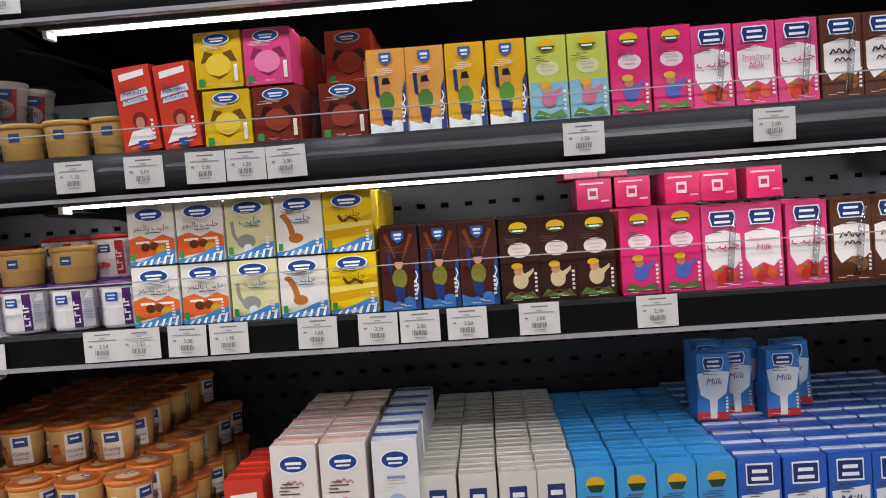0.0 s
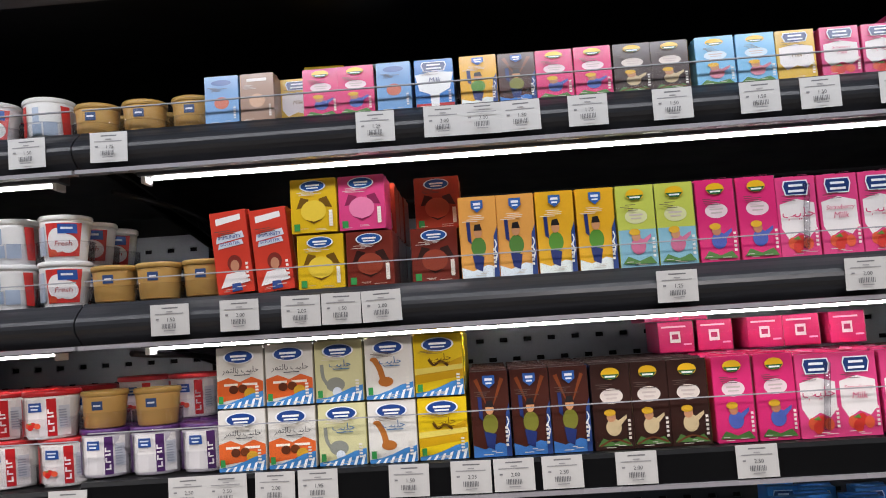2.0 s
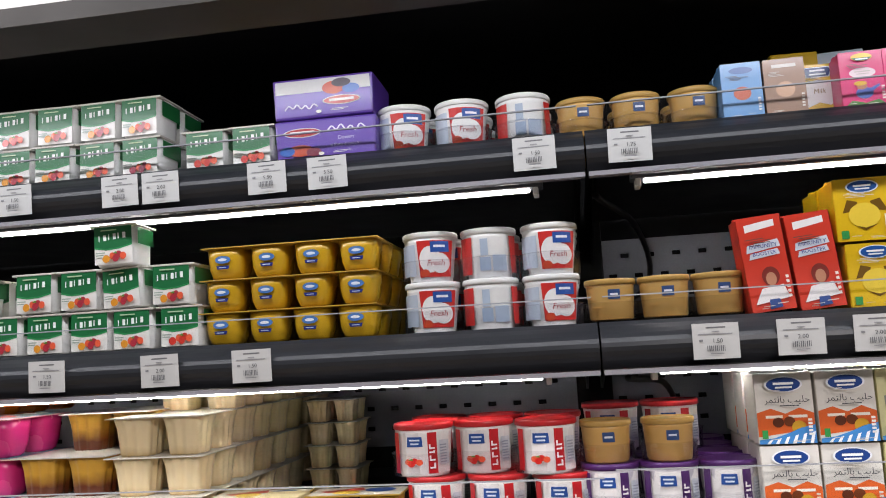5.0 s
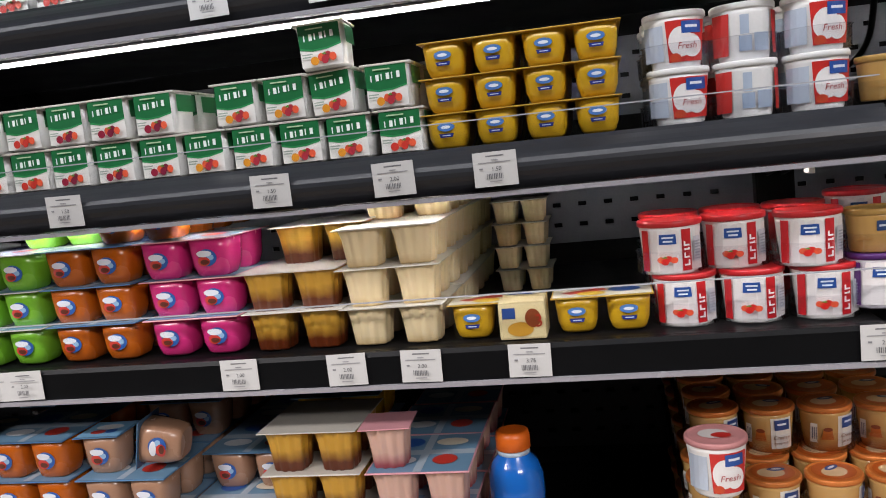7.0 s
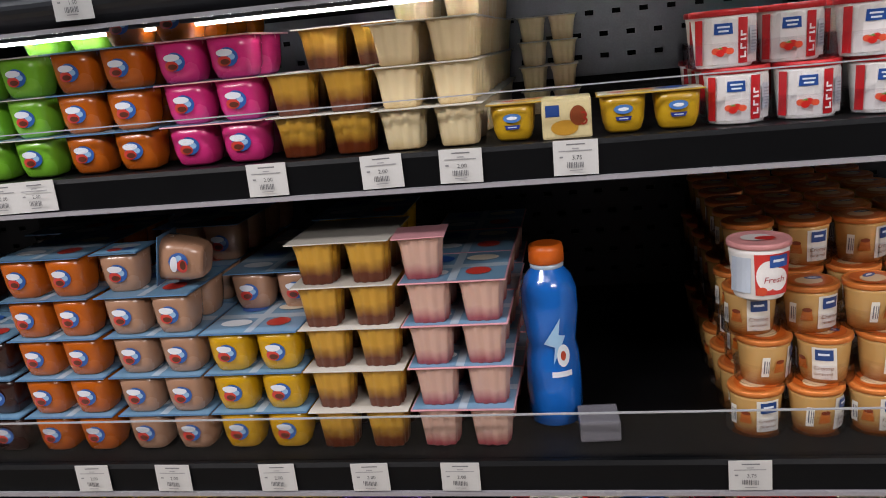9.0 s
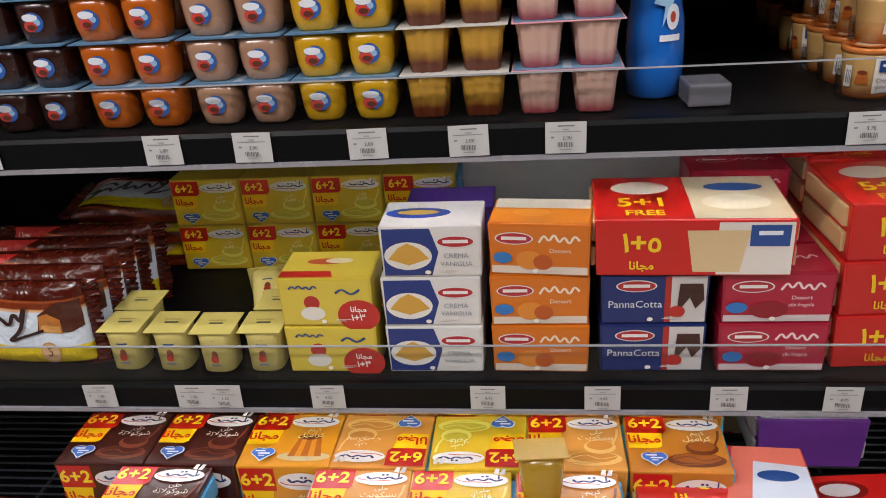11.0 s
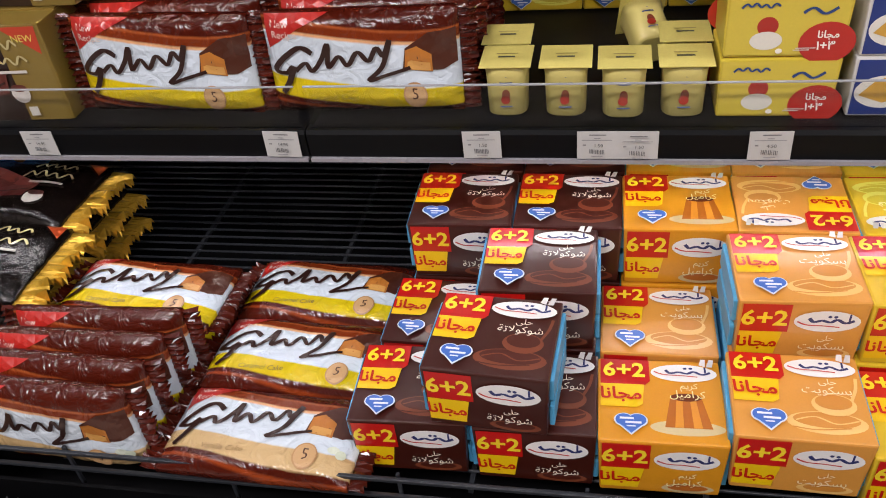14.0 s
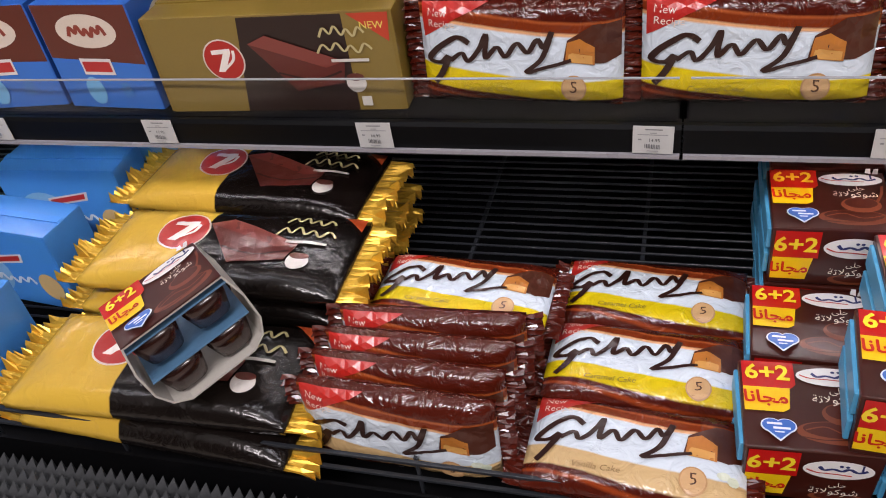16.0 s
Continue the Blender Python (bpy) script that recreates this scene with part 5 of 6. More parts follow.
BUILD["s7"] = twin("berry_dessert_pack", "purple and white dessert twin pack turned upside down", "#5a3a9a", [("r", "#6442a8", 0, 0, 1, 0.64), ("r", "#c9c7c6", 0, 0.64, 1, 1), ("e", "#c24a2a", 0.62, 0.72, 0.12, 0.18), ("e", "#2a62b8", 0.8, 0.66, 0.09, 0.13), ("e", "#3c2a3a", 0.7, 0.84, 0.1, 0.12)] + arch(0.7, 0.36) + [scribble(0.1, 0.45, 0.25, 0.14, "#e0d8ee", 4, 0.05)], w=0.124, h=0.0495)


def pillow(name, label, w, h, t, material, shapes, fin, category="cake pack", group="wrapped cake packs", seed=3, flap=1.0):
    """A flow-wrapped pack with a full body, wrinkled film and crimped end fins."""
    def surf(u, v):
        edge = (1 - abs(2 * u - 1) ** 6) * (1 - abs(2 * v - 1) ** 8)
        return t * 0.5 * (0.25 + 0.75 * edge) + 0.0022 * noise.noise(Vector((u * 9, v * 5, seed))) + 0.001 * noise.noise(Vector((u * 30, v * 9, seed)))

    def make():
        ob = thing(name, label, category, group)
        nx, nz = 34, 14
        bm = bmesh.new()
        gr = {}
        for s in (-1, 1):
            for i in range(nx + 1):
                for j in range(nz + 1):
                    u, v = i / nx, j / nz
                    y = t / 2 + s * surf(u, v)
                    gr[s, i, j] = bm.verts.new(((u - 0.5) * w, y, v * h))
        for s in (-1, 1):
            for i in range(nx):
                for j in range(nz):
                    q = (gr[s, i, j], gr[s, i + 1, j], gr[s, i + 1, j + 1], gr[s, i, j + 1])
                    bm.faces.new(q if s < 0 else q[::-1])
        for i in range(nx):
            for j in (0, nz):
                q = (gr[-1, i, j], gr[1, i, j], gr[1, i + 1, j], gr[-1, i + 1, j])
                bm.faces.new(q if j == 0 else q[::-1])
        for j in range(nz):
            for i in (0, nx):
                q = (gr[-1, i, j], gr[-1, i, j + 1], gr[1, i, j + 1], gr[1, i, j])
                bm.faces.new(q if i == 0 else q[::-1])
        b = part("wrapper", bm, material, ob, smooth=True)
        for s in (-1, 1):  # crimped fins
            bm = bmesh.new()
            prev = None
            for j in range(41):
                v = j / 40
                z = v * h
                wob = 0.003 * math.sin(j * 2.4) + 0.006 * noise.noise(Vector((v * 6, s * 3, seed)))
                a = bm.verts.new((s * w * 0.497, t / 2 + wob * 0.3, z))
                c = bm.verts.new((s * (w * 0.5 + 0.011 * flap + 0.003 * math.sin(j * 1.7)), t / 2 + wob, z))
                e = bm.verts.new((s * (w * 0.5 + 0.020 * flap + 0.004 * noise.noise(Vector((v * 14, s, seed)))), t / 2 + wob * 1.8 * flap + 0.004 * s, z))
                if prev:
                    bm.faces.new((prev[0], a, c, prev[1]))
                    bm.faces.new((prev[1], c, e, prev[2]))
                prev = (a, c, e)
            part("end_fin", bm, fin, ob, "crimped wrapper end")
        if shapes:
            me = art(shapes, w, h, 0.0)
            bm = bmesh.new()
            bm.from_mesh(me)
            bmesh.ops.triangulate(bm, faces=bm.faces)
            for _ in range(3):
                long = [e for e in bm.edges if e.calc_length() > 0.009]
                if long:
                    bmesh.ops.subdivide_edges(bm, edges=long, cuts=1)
                    bmesh.ops.triangulate(bm, faces=bm.faces)
            for v in bm.verts:
                v.co.y = t / 2 - surf(v.co.x / w + 0.5, v.co.z / h) - 0.0007 + v.co.y
            bm.to_mesh(me)
            bm.free()
            part("print", me, [], ob)
        return ob
    return make


BROWNFILM = mat("brown_film", "#4a160b", 0.2, grain=40, vary=0.3, bump=0.05, coat=0.4)
GOLD = mat("gold_film", "#d0a63a", 0.3, 0.6, grain=40, vary=0.25, bump=0.06)
script = [("s", "#2c140e", 0.065, (0.26, 0.63), (0.2, 0.69), (0.1, 0.58), (0.045, 0.46), (0.11, 0.44), (0.15, 0.5), (0.11, 0.34), (0.06, 0.22)), ("s", "#2c140e", 0.05, (0.16, 0.46), (0.22, 0.54), (0.25, 0.46), (0.31, 0.58), (0.35, 0.72), (0.34, 0.5), (0.4, 0.6), (0.44, 0.51), (0.5, 0.64), (0.55, 0.55), (0.6, 0.68), (0.63, 0.6), (0.67, 0.75), (0.62, 0.5), (0.54, 0.36), (0.62, 0.4), (0.76, 0.48))]
cake = [("p", "#4a2214", (0.72, 0.46), (0.74, 0.66), (0.86, 0.8), (0.99, 0.82), (0.99, 0.5), (0.92, 0.44)), ("p", "#b5702c", (0.73, 0.46), (0.74, 0.64), (0.8, 0.68), (0.87, 0.6), (0.87, 0.43)), ("p", "#cf9850", (0.74, 0.46), (0.75, 0.55), (0.86, 0.52), (0.86, 0.44)), ("e", "#b58a5c", 0.77, 0.2, 0.062, 0.135), ("e", "#c79f70", 0.77, 0.2, 0.055, 0.12), ("t", "#4a2a18", "5", 0.77, 0.21, 0.16)]
corner = [("p", "#b3261e", (0.02, 0.66), (0.02, 0.99), (0.36, 0.99), (0.2, 0.86)), ("t", "#e6d3c8", "New", 0.1, 0.9, 0.1, 0.1), ("t", "#e6d3c8", "Recipe", 0.12, 0.8, 0.1, 0.1)]
GZ = [(0, "#4a160b"), (0.007, "#8c3a18"), (0.011, "#4a160b"), (0.018, "#d2b90f"), (0.044, "#cfdae4"), (0.098, "#e0a878"), (0.102, "#7a3014"), (0.112, "#a05028"), (0.115, "#4a160b")]
CARA = zones("caramel_wrapper", 0.16, GZ, 0.011, freq=13, wrinkle=0.8)
VANI = zones("vanilla_wrapper", 0.16, [(l, "#c7a878" if c == "#d2b90f" else c) for l, c in GZ], 0.011, freq=13, wrinkle=0.8)
GW, GH, GT = 0.24, 0.127, 0.042
BUILD["g1"] = pillow("cake_pack", "white, yellow and brown wrapped caramel cake pack", GW, GH, GT, CARA, corner + cake + script + [("t", "#6a5a1a", "Caramel Cake", 0.34, 0.19, 0.085, 0.2)], BROWNFILM)
BUILD["g2"] = pillow("cake_pack", "white, cream and brown wrapped vanilla cake pack", GW, GH, GT, VANI, corner + cake + script + [("t", "#8a6a3a", "Vanilla Cake", 0.34, 0.19, 0.085, 0.2), ("e", "#d5dccb", 0.9, 0.3, 0.03, 0.04), ("e", "#c9d2bc", 0.94, 0.26, 0.025, 0.05)], BROWNFILM, seed=8)
GOLDZ = zones("gold_black_wrapper", 0.2, [(-0.4, "#c8a23a"), (-0.03, "#120d0b")], 0.012, axis="X", freq=16)
seven = lambda u, v, s: [("e", "#d0c4b8", u, v, 0.118 * s, 0.29 * s), ("e", "#a8241c", u, v, 0.11 * s, 0.27 * s), ("p", "#e2dad2", (u - 0.06 * s, v + 0.14 * s), (u + 0.05 * s, v + 0.16 * s), (u + 0.05 * s, v + 0.1 * s), (u - 0.01 * s, v - 0.16 * s), (u - 0.05 * s, v - 0.16 * s), (u + 0.005 * s, v + 0.09 * s), (u - 0.06 * s, v + 0.08 * s)), ("s", "#e2dad2", 0.03, (u - 0.01, v - 0.1), (u + 0.04, v), (u + 0.05, v + 0.1))]
slab = [("p", "#5a2620", (0.42, 0.72), (0.5, 0.8), (0.8, 0.52), (0.78, 0.3), (0.58, 0.22)), ("p", "#7a3a32", (0.42, 0.72), (0.5, 0.8), (0.8, 0.52), (0.72, 0.46)), ("s", "#2c100c", 0.03, (0.52, 0.42), (0.66, 0.34), (0.78, 0.42)), ("e", "#d0cac4", 0.83, 0.3, 0.04, 0.1), ("e", "#5a2a22", 0.83, 0.36, 0.035, 0.04)]
pale = [scribble(0.72, 0.9, 0.82, 0.1, "#b5a878", 4, 0.025), scribble(0.7, 0.92, 0.66, 0.1, "#b5a878", 4, 0.025), ("r", "#c9c4bc", 0.75, 0.52, 0.9, 0.55)]
BUILD["gold"] = pillow("gold_cake_pack", "gold and black wrapped chocolate cake pack", 0.40, 0.165, 0.05, GOLDZ, seven(0.33, 0.6, 0.85) + slab + pale + [("p", "#b54a24", (0.9, 0.98), (0.99, 0.98), (0.99, 0.8))], GOLD, seed=5, flap=1.9)
BUILD["seven"] = carton("chocolate_cake_box", 0.335, 0.132, 0.11, "#7a6428", [("r", "#7d6830", 0, 0, 1, 1), ("p", "#241410", (0.34, 0), (0.82, 0), (0.82, 0.98), (0.4, 0.98)), ("p", "#b53a22", (0.84, 0.98), (1, 0.98), (0.99, 0.7)), ("t", "#d9c35c", "NEW", 0.93, 0.86, 0.1)] + seven(0.3, 0.56, 0.75) + slab + pale + [("r", "#c9c4bc", 0.84, 0.06, 0.88, 0.16)], "olive gold and dark brown chocolate cake box", category="cake box", group="cake boxes")
rollart = [("r", "#3470c4", 0, 0, 1, 1), ("p", "#5f2a1c", (0, 0.5), (1, 0.45), (1, 1), (0, 1)), ("e", "#d3c4b4", 0.5, 0.76, 0.32, 0.16), scribble(0.3, 0.7, 0.76, 0.1, "#8a3a2c", 5, 0.04), ("r", "#d9d3d0", 0.3, 0.34, 0.64, 0.5), ("r", "#b5302c", 0.32, 0.37, 0.62, 0.47), ("e", "#6fb0dc", 0.35, 0.18, 0.1, 0.14), ("e", "#3f78bc", 0.7, 0.2, 0.06, 0.08)]
BUILD["roll"] = carton("cake_roll_box", 0.155, 0.15, 0.14, "#2f66bc", rollart, "blue and brown cake roll box standing upside down", side=[("r", "#2757a4", 0, 0, 1, 1), ("e", "#d3c4b4", 0.5, 0.7, 0.3, 0.2)], category="cake box", group="cake boxes")
BUILD["roll2"] = carton("cake_roll_box", 0.24, 0.15, 0.085, "#3d86d4", [("r", "#4390dc", 0, 0, 1, 1), ("e", "#7fb6e0", 0.3, 0.4, 0.22, 0.3), ("p", "#d9d3d0", (0.34, 0.5), (0.7, 0.6), (0.72, 0.72), (0.36, 0.62)), ("p", "#b5302c", (0.36, 0.53), (0.68, 0.62), (0.69, 0.69), (0.38, 0.6)), scribble(0.3, 0.72, 0.34, 0.1, "#d5e2ee", 5, 0.04), ("e", "#d9b87c", 0.85, 0.3, 0.1, 0.18)], "glossy blue cake roll box on the deck", category="cake box", group="cake boxes")


def bottle():
    t = thing("sports_drink_bottle", "blue sports drink bottle with orange cap", "bottle")
    blue = mat("blue_drink", "#1466c2", 0.12, vary=0.05, coat=0.6)
    part("bottle_body", lathe([(0.0281, 0.0000), (0.0338, 0.0043), (0.0343, 0.0532), (0.0328, 0.0905), (0.0296, 0.1065), (0.0322, 0.1257), (0.0348, 0.1491), (0.0338, 0.1736), (0.0281, 0.1896), (0.0198, 0.1992), (0.0182, 0.2077)], 36), blue, t, "moulded blue bottle with a narrow waist")
    part("cap", lathe([(0.0192, 0.2055), (0.0213, 0.2066), (0.0213, 0.2215), (0.0198, 0.2279), (0.0166, 0.2290)], 36, flute=0.0), mat("orange_cap", "#d9661a", 0.35), t, "orange screw cap")
    part("neck_ring", lathe([(0.0187, 0.1992), (0.0203, 0.2002), (0.0203, 0.2045), (0.0187, 0.2055)], 28), mat("clear_ring", "#a9bccb", 0.2), t)
    me = art([("p", "#9cc6e6", (0.35, 0.6), (0.75, 0.95), (0.7, 0.72), (0.85, 0.7), (0.55, 0.3), (0.6, 0.55)), ("e", "#dfe8f0", 0.78, 0.42, 0.14, 0.16), ("e", "#b5442c", 0.78, 0.42, 0.06, 0.07), ("r", "#dfe8f0", 0.5, 0.12, 0.95, 0.2)], 0.052, 0.09, 0.0008, pose(0, 0, 0.058))
    bend(me, 0.036, 0, 0.2)
    o = part("label", me, [], t, "pale lightning print")
    o.matrix_local = pose(0, -0.0353, 0)
    return t


BUILD["bottle"] = bottle


def milk_bottle():
    t = thing("milk_bottle", "white plastic bottle with yellow cap", "bottle", "yellow capped bottles")
    part("bottle_body", lathe([(0.03, 0), (0.032, 0.004), (0.032, 0.1), (0.024, 0.13), (0.018, 0.14)], 24), WHITE, t)
    part("cap", lathe([(0.02, 0.139), (0.021, 0.14), (0.021, 0.158), (0.019, 0.16)], 24), mat("yellow_cap", "#c9a822", 0.4), t, "yellow screw cap")
    return t


BUILD["mb"] = milk_bottle


def little_pot():
    t = thing("yoghurt_drink_pot", "pale yellow yoghurt pot with square foil lid", "yoghurt pot", "yellow yoghurt pots")
    body = mat("pale_yellow_plastic", "#cdbf72", 0.35, vary=0.05)
    part("pot", lathe([(0.02, 0), (0.0235, 0.003), (0.0245, 0.05), (0.0265, 0.066)], 28, 0.35), body, t)
    lid = part("lid", boxed(-0.03, 0.03, -0.03, 0.03, 0.0658, 0.0672, 0.0006), mat("yellow_foil", "#d0c26c", 0.4, 0.1, vary=0.12), t, "foil lid")
    part("lid_print", art([("r", "#4a4a3a", 0.3, 0.42, 0.7, 0.5), ("r", "#9a8a4a", 0.25, 0.6, 0.75, 0.64)], 0.05, 0.05, 0.0003, pose(0, -0.025, 0.0673, -90, 0, 0)), [], lid)
    me = art([("s", "#22407c", 0.07, (0.25, 0.84), (0.4, 0.9), (0.55, 0.84), (0.75, 0.9)), ("r", "#22407c", 0.25, 0.68, 0.75, 0.72), ("e", "#7a3a22", 0.5, 0.44, 0.13, 0.13), ("e", "#a8301f", 0.48, 0.34, 0.15, 0.09), ("r", "#5a6a9a", 0.3, 0.18, 0.7, 0.21)], 0.036, 0.058, 0.0008, pose(0, 0, 0.004))
    bend(me, 0.03, 0, 0.06)
    o = part("print", me, [], t)
    o.matrix_local = pose(0, -0.0258, 0, -2, 0, 0)
    return t


BUILD["lp"] = little_pot

# ---- first shelf ----
row("ga", [-1.72 + i * 0.0585 for i in range(6)], "a", 2, 0.06, y=1.10)
row("gb", [-1.37 + i * 0.0585 for i in range(3)], "a", 2, 0.06, y=1.10)
row("gc", [-1.195], "a", 2, 0.06, y=1.10)
row("ga", [-1.11, -1.05], "a", 2, 0.06, y=1.10)
row("ga", [-1.72 + i * 0.0585 for i in range(7)], "a", 2, 0.06, y=1.10, z=0.0505)
row("gb", [-1.31, -1.25, -1.195], "a", 2, 0.06, y=1.10, z=0.0505)
row("s6", [-0.958], "a", 2, 0.09)
row("s7", [-0.958], "a", 1, 0.09, z=0.0505)
row("yf", [-0.868, -0.80], "a", 3, 0.068, y=1.105)
row("yb", [-0.727], "a", 3, 0.068, y=1.105)
row("cu", [-0.661, -0.599, -0.535], "a", 3, 0.062, y=1.10)
row(short("sb"), [-0.4875], "a", 3, 0.045)
row(short("st"), [-0.442], "a", 3, 0.045)
row(short("ab"), [-0.40], "a", 2, 0.045, y=1.10)
row(short("np"), [-0.364, -0.319], "a", 5, 0.045)
row(short("sb"), [-0.273], "a", 3, 0.045)
row(short("am"), [-0.223], "a", 3, 0.045)
row(short("ny"), [-0.168], "a", 3, 0.045)
row(short("nc"), [-0.122], "a", 3, 0.045)
row(short("np"), [-0.076, -0.030], "a", 3, 0.045)
row(short("nk"), [0.017, 0.063], "a", 3, 0.045)
row(short("sbl"), [0.116, 0.164], "a", 3, 0.045)
row(short("ab"), [0.212], "a", 3, 0.045)
row(short("as"), [0.264], "a", 3, 0.045)
row(short("as2"), [0.313, 0.361, 0.41], "a", 3, 0.045)
put("cy", -0.39, 1.29, 1.907, 90, 0, 3)
put("cw", -0.325, 1.30, 1.907, 90, 0, -4)
put("as", 0.34, 1.20, 1.907, 90, 90, 4)

# ---- second shelf ----
for i in range(11):
    k = ("ga", "ga", "ga", "gc", "gc", "gc", "gb", "gb", "gb", "gb", "ga")[i]
    row(k, [-1.73 + i * 0.0583], "b", 3, 0.06, y=1.10)
    if i < 6:
        row(k, [-1.728 + i * 0.0583], "b", 3, 0.06, y=1.095, z=0.0505)
for x, z, ry in ((-1.335, 0.0505, 0), (-1.275, 0.0505, 0), (-1.218, 0.0505, -3), (-1.155, 0.0505, 0)):
    put("gb", x, 1.10, Z["b"] + z, 0, ry, 0)
    put("gb", x, 1.165, Z["b"] + z)
put("gb", -1.222, 1.085, Z["b"] + 0.101, 0, -2, 5)
for k in range(3):
    for j in range(2):
        put("yp", -1.013 + 0.002 * k, FRONT + 0.004 + j * 0.11, Z["b"] + 0.0385 * k)
for z in (0, 0.0578):
    row("yf", [-0.845], "b", 3, 0.068, y=1.105, z=z)
    row("yb", [-0.777], "b", 3, 0.068, y=1.105, z=z)
    row("yf", [-0.707], "b", 3, 0.068, y=1.105, z=z)
row("cu", [-0.643, -0.585, -0.527], "b", 1, 0.062, y=1.10, z=0.003)
put("sr", -0.477, FRONT, Z["b"] + 0.002, 0, -5, 0)
put("sr", -0.428, FRONT, Z["b"] + 0.002, 0, -5, 0)
row("cy", [-0.373], "b", 2, 0.058)
row("cb", [-0.314], "b", 4, 0.058)
row("cy", [-0.379], "b", 2, 0.058, z=0.069)
row("cp", [-0.32], "b", 1, 0.058, z=0.069)
row("cr", [-0.314], "b", 3, 0.058, z=0.069, y=FRONT + 0.06)
row("cb", [-0.236], "b", 3, 0.058, y=FRONT + 0.01)
row("cr", [-0.232], "b", 3, 0.058, z=0.069, y=FRONT + 0.045)
row("nb", [-0.182, -0.136], "b", 4, 0.043)
row("ny", [-0.089, -0.042], "b", 4, 0.043)
row("ng", [0.005, 0.053], "b", 4, 0.043)
row("np", [0.10, 0.147], "b", 4, 0.043)
row("as2", [0.194], "b", 4, 0.043)
row("as", [0.242], "b", 4, 0.043)
row("as2", [0.290], "b", 4, 0.043)
row("ac", [0.338, 0.386, 0.434], "b", 4, 0.043)

# ---- third shelf ----
CB = Z["c"] - 0.008


def stack(key, x, z0, layers, deep, h, y=FRONT, pitch=0.128, shift=0.0):
    for j in range(deep):
        for k in range(layers):
            put(key, x + jit.uniform(-0.002, 0.002), y + j * pitch + jit.uniform(0, 0.004) - shift * k, z0 + h * k, 0, 0, jit.uniform(-0.8, 0.8))


stack("pg_low", -1.693, CB, 3, 2, PHC)
stack("po_low", -1.561, CB, 3, 2, PHC)
stack("pp_low", -1.429, CB, 3, 1, PHC)
stack("pg_low", -1.63, CB + 3 * PHC, 1, 1, PHC, y=FRONT + 0.05)
stack("po_low", -1.50, CB + 3 * PHC, 1, 2, PHC, y=FRONT + 0.02)
stack("pc_low", -1.301, CB, 2, 2, PHC)
stack("pc_low", -1.28, CB + 2 * PHC, 1, 1, PHC, y=FRONT + 0.06)
stack("pw", -1.178, CB, 3, 4, 0.0457)
stack("pw", -1.175, CB + 3 * 0.0457, 1, 3, 0.0457, y=FRONT + 0.10)
stack("pw1", -1.055, CB, 4, 1, 0.0335, y=1.36)
put("yp1", -1.06, FRONT + 0.006, CB)
put("yp1", -0.943, FRONT + 0.006, CB)
sachet = thing("dessert_sleeve", "cream printed card wrapped round a yellow pot", "dessert pack")
part("card", boxed(-0.026, 0.026, 0, 0.05, 0, 0.042, 0.003), mat("cream_card", "#c9b98c", 0.4), sachet)
part("print", art([("p", "#22407c", (0.05, 0.9), (0.35, 0.9), (0.35, 0.6), (0.05, 0.6)), ("e", "#b5852c", 0.45, 0.3, 0.3, 0.2), ("e", "#7a3a1c", 0.75, 0.6, 0.18, 0.26), ("t", "#9a2a1c", "3", 0.88, 0.5, 0.5)], 0.048, 0.04), [], sachet)
sachet.matrix_basis = pose(-1.03, FRONT - 0.004, CB)
for x in (-0.852, -0.782, -0.710):
    row("vr", [x], "c", 4, 0.072, y=1.108)
for x, y in ((-0.865, 1.108), (-0.797, 1.12), (-0.725, 1.10), (-0.86, 1.19), (-0.79, 1.19), (-0.72, 1.19), (-0.65, 1.2), (-0.58, 1.2)):
    put("vr", x, y, CB + (0.058 if x < -0.68 else 0.066))
row("vp", [-0.658, -0.595, -0.533], "c", 4, 0.072, y=1.105)
put("cu", -0.66, 1.105, CB + 0.066)
put("cu", -0.593, 1.105, CB + 0.066)
for i, k in enumerate(("date_milk", "date_milk", "grow_milk", "grow_milk2", "yellow_milk")):
    for z in (0, 0.0738):
        row(k, [-0.478 + i * 0.0597], "c", 4 if i == 4 else 3, 0.057, z=z)
row("nc", [-0.182, -0.1355, -0.089], "c", 5, 0.042)
row("nk", [-0.041, 0.003, 0.047], "c", 5, 0.042)
row("np", [0.099, 0.146], "c", 5, 0.042)
row("as2", [0.193], "c", 4, 0.043)
row("as", [0.239], "c", 4, 0.043)
row("as2", [0.288], "c", 4, 0.043)
row("ac", [0.338, 0.386], "c", 4, 0.043)
for x, z, y in ((0.068, 0.102, 1.13), (0.116, 0.102, 1.13), (0.05, 0.143, 1.14), (0.098, 0.143, 1.16), (0.172, 0.102, 1.12), (0.225, 0.102, 1.12), (0.275, 0.102, 1.12)):
    put("np", x, y + 0.15, CB + 0.008 + z, 90, 0, jit.uniform(-5, 5))

# ---- fourth shelf ----
DB = Z["d"]
PD = 1.068
stack("pd", -1.822, DB, 3, 3, PH, y=PD)
stack("po", -1.689, DB, 5, 2, PH, y=PD)
stack("pb", -1.556, DB, 4, 3, PH, y=PD)
stack("pb", -1.545, DB + 4 * PH, 1, 2, PH, y=PD + 0.145)
BUILD["pb1"] = multi_pack("pudding_pot", MATS["pot_pb"], PH, 0.0632, "single milky brown pudding pot under blue foil", FOILB, nx=1, ny=1, lid_print=[("r", "#7fb4d8", 0.04, 0.04, 0.96, 0.96), ("e", "#e2e6ea", 0.5, 0.62, 0.3, 0.16), ("e", "#c03a30", 0.4, 0.32, 0.16, 0.12), ("e", "#2a5aa6", 0.68, 0.34, 0.12, 0.12)])
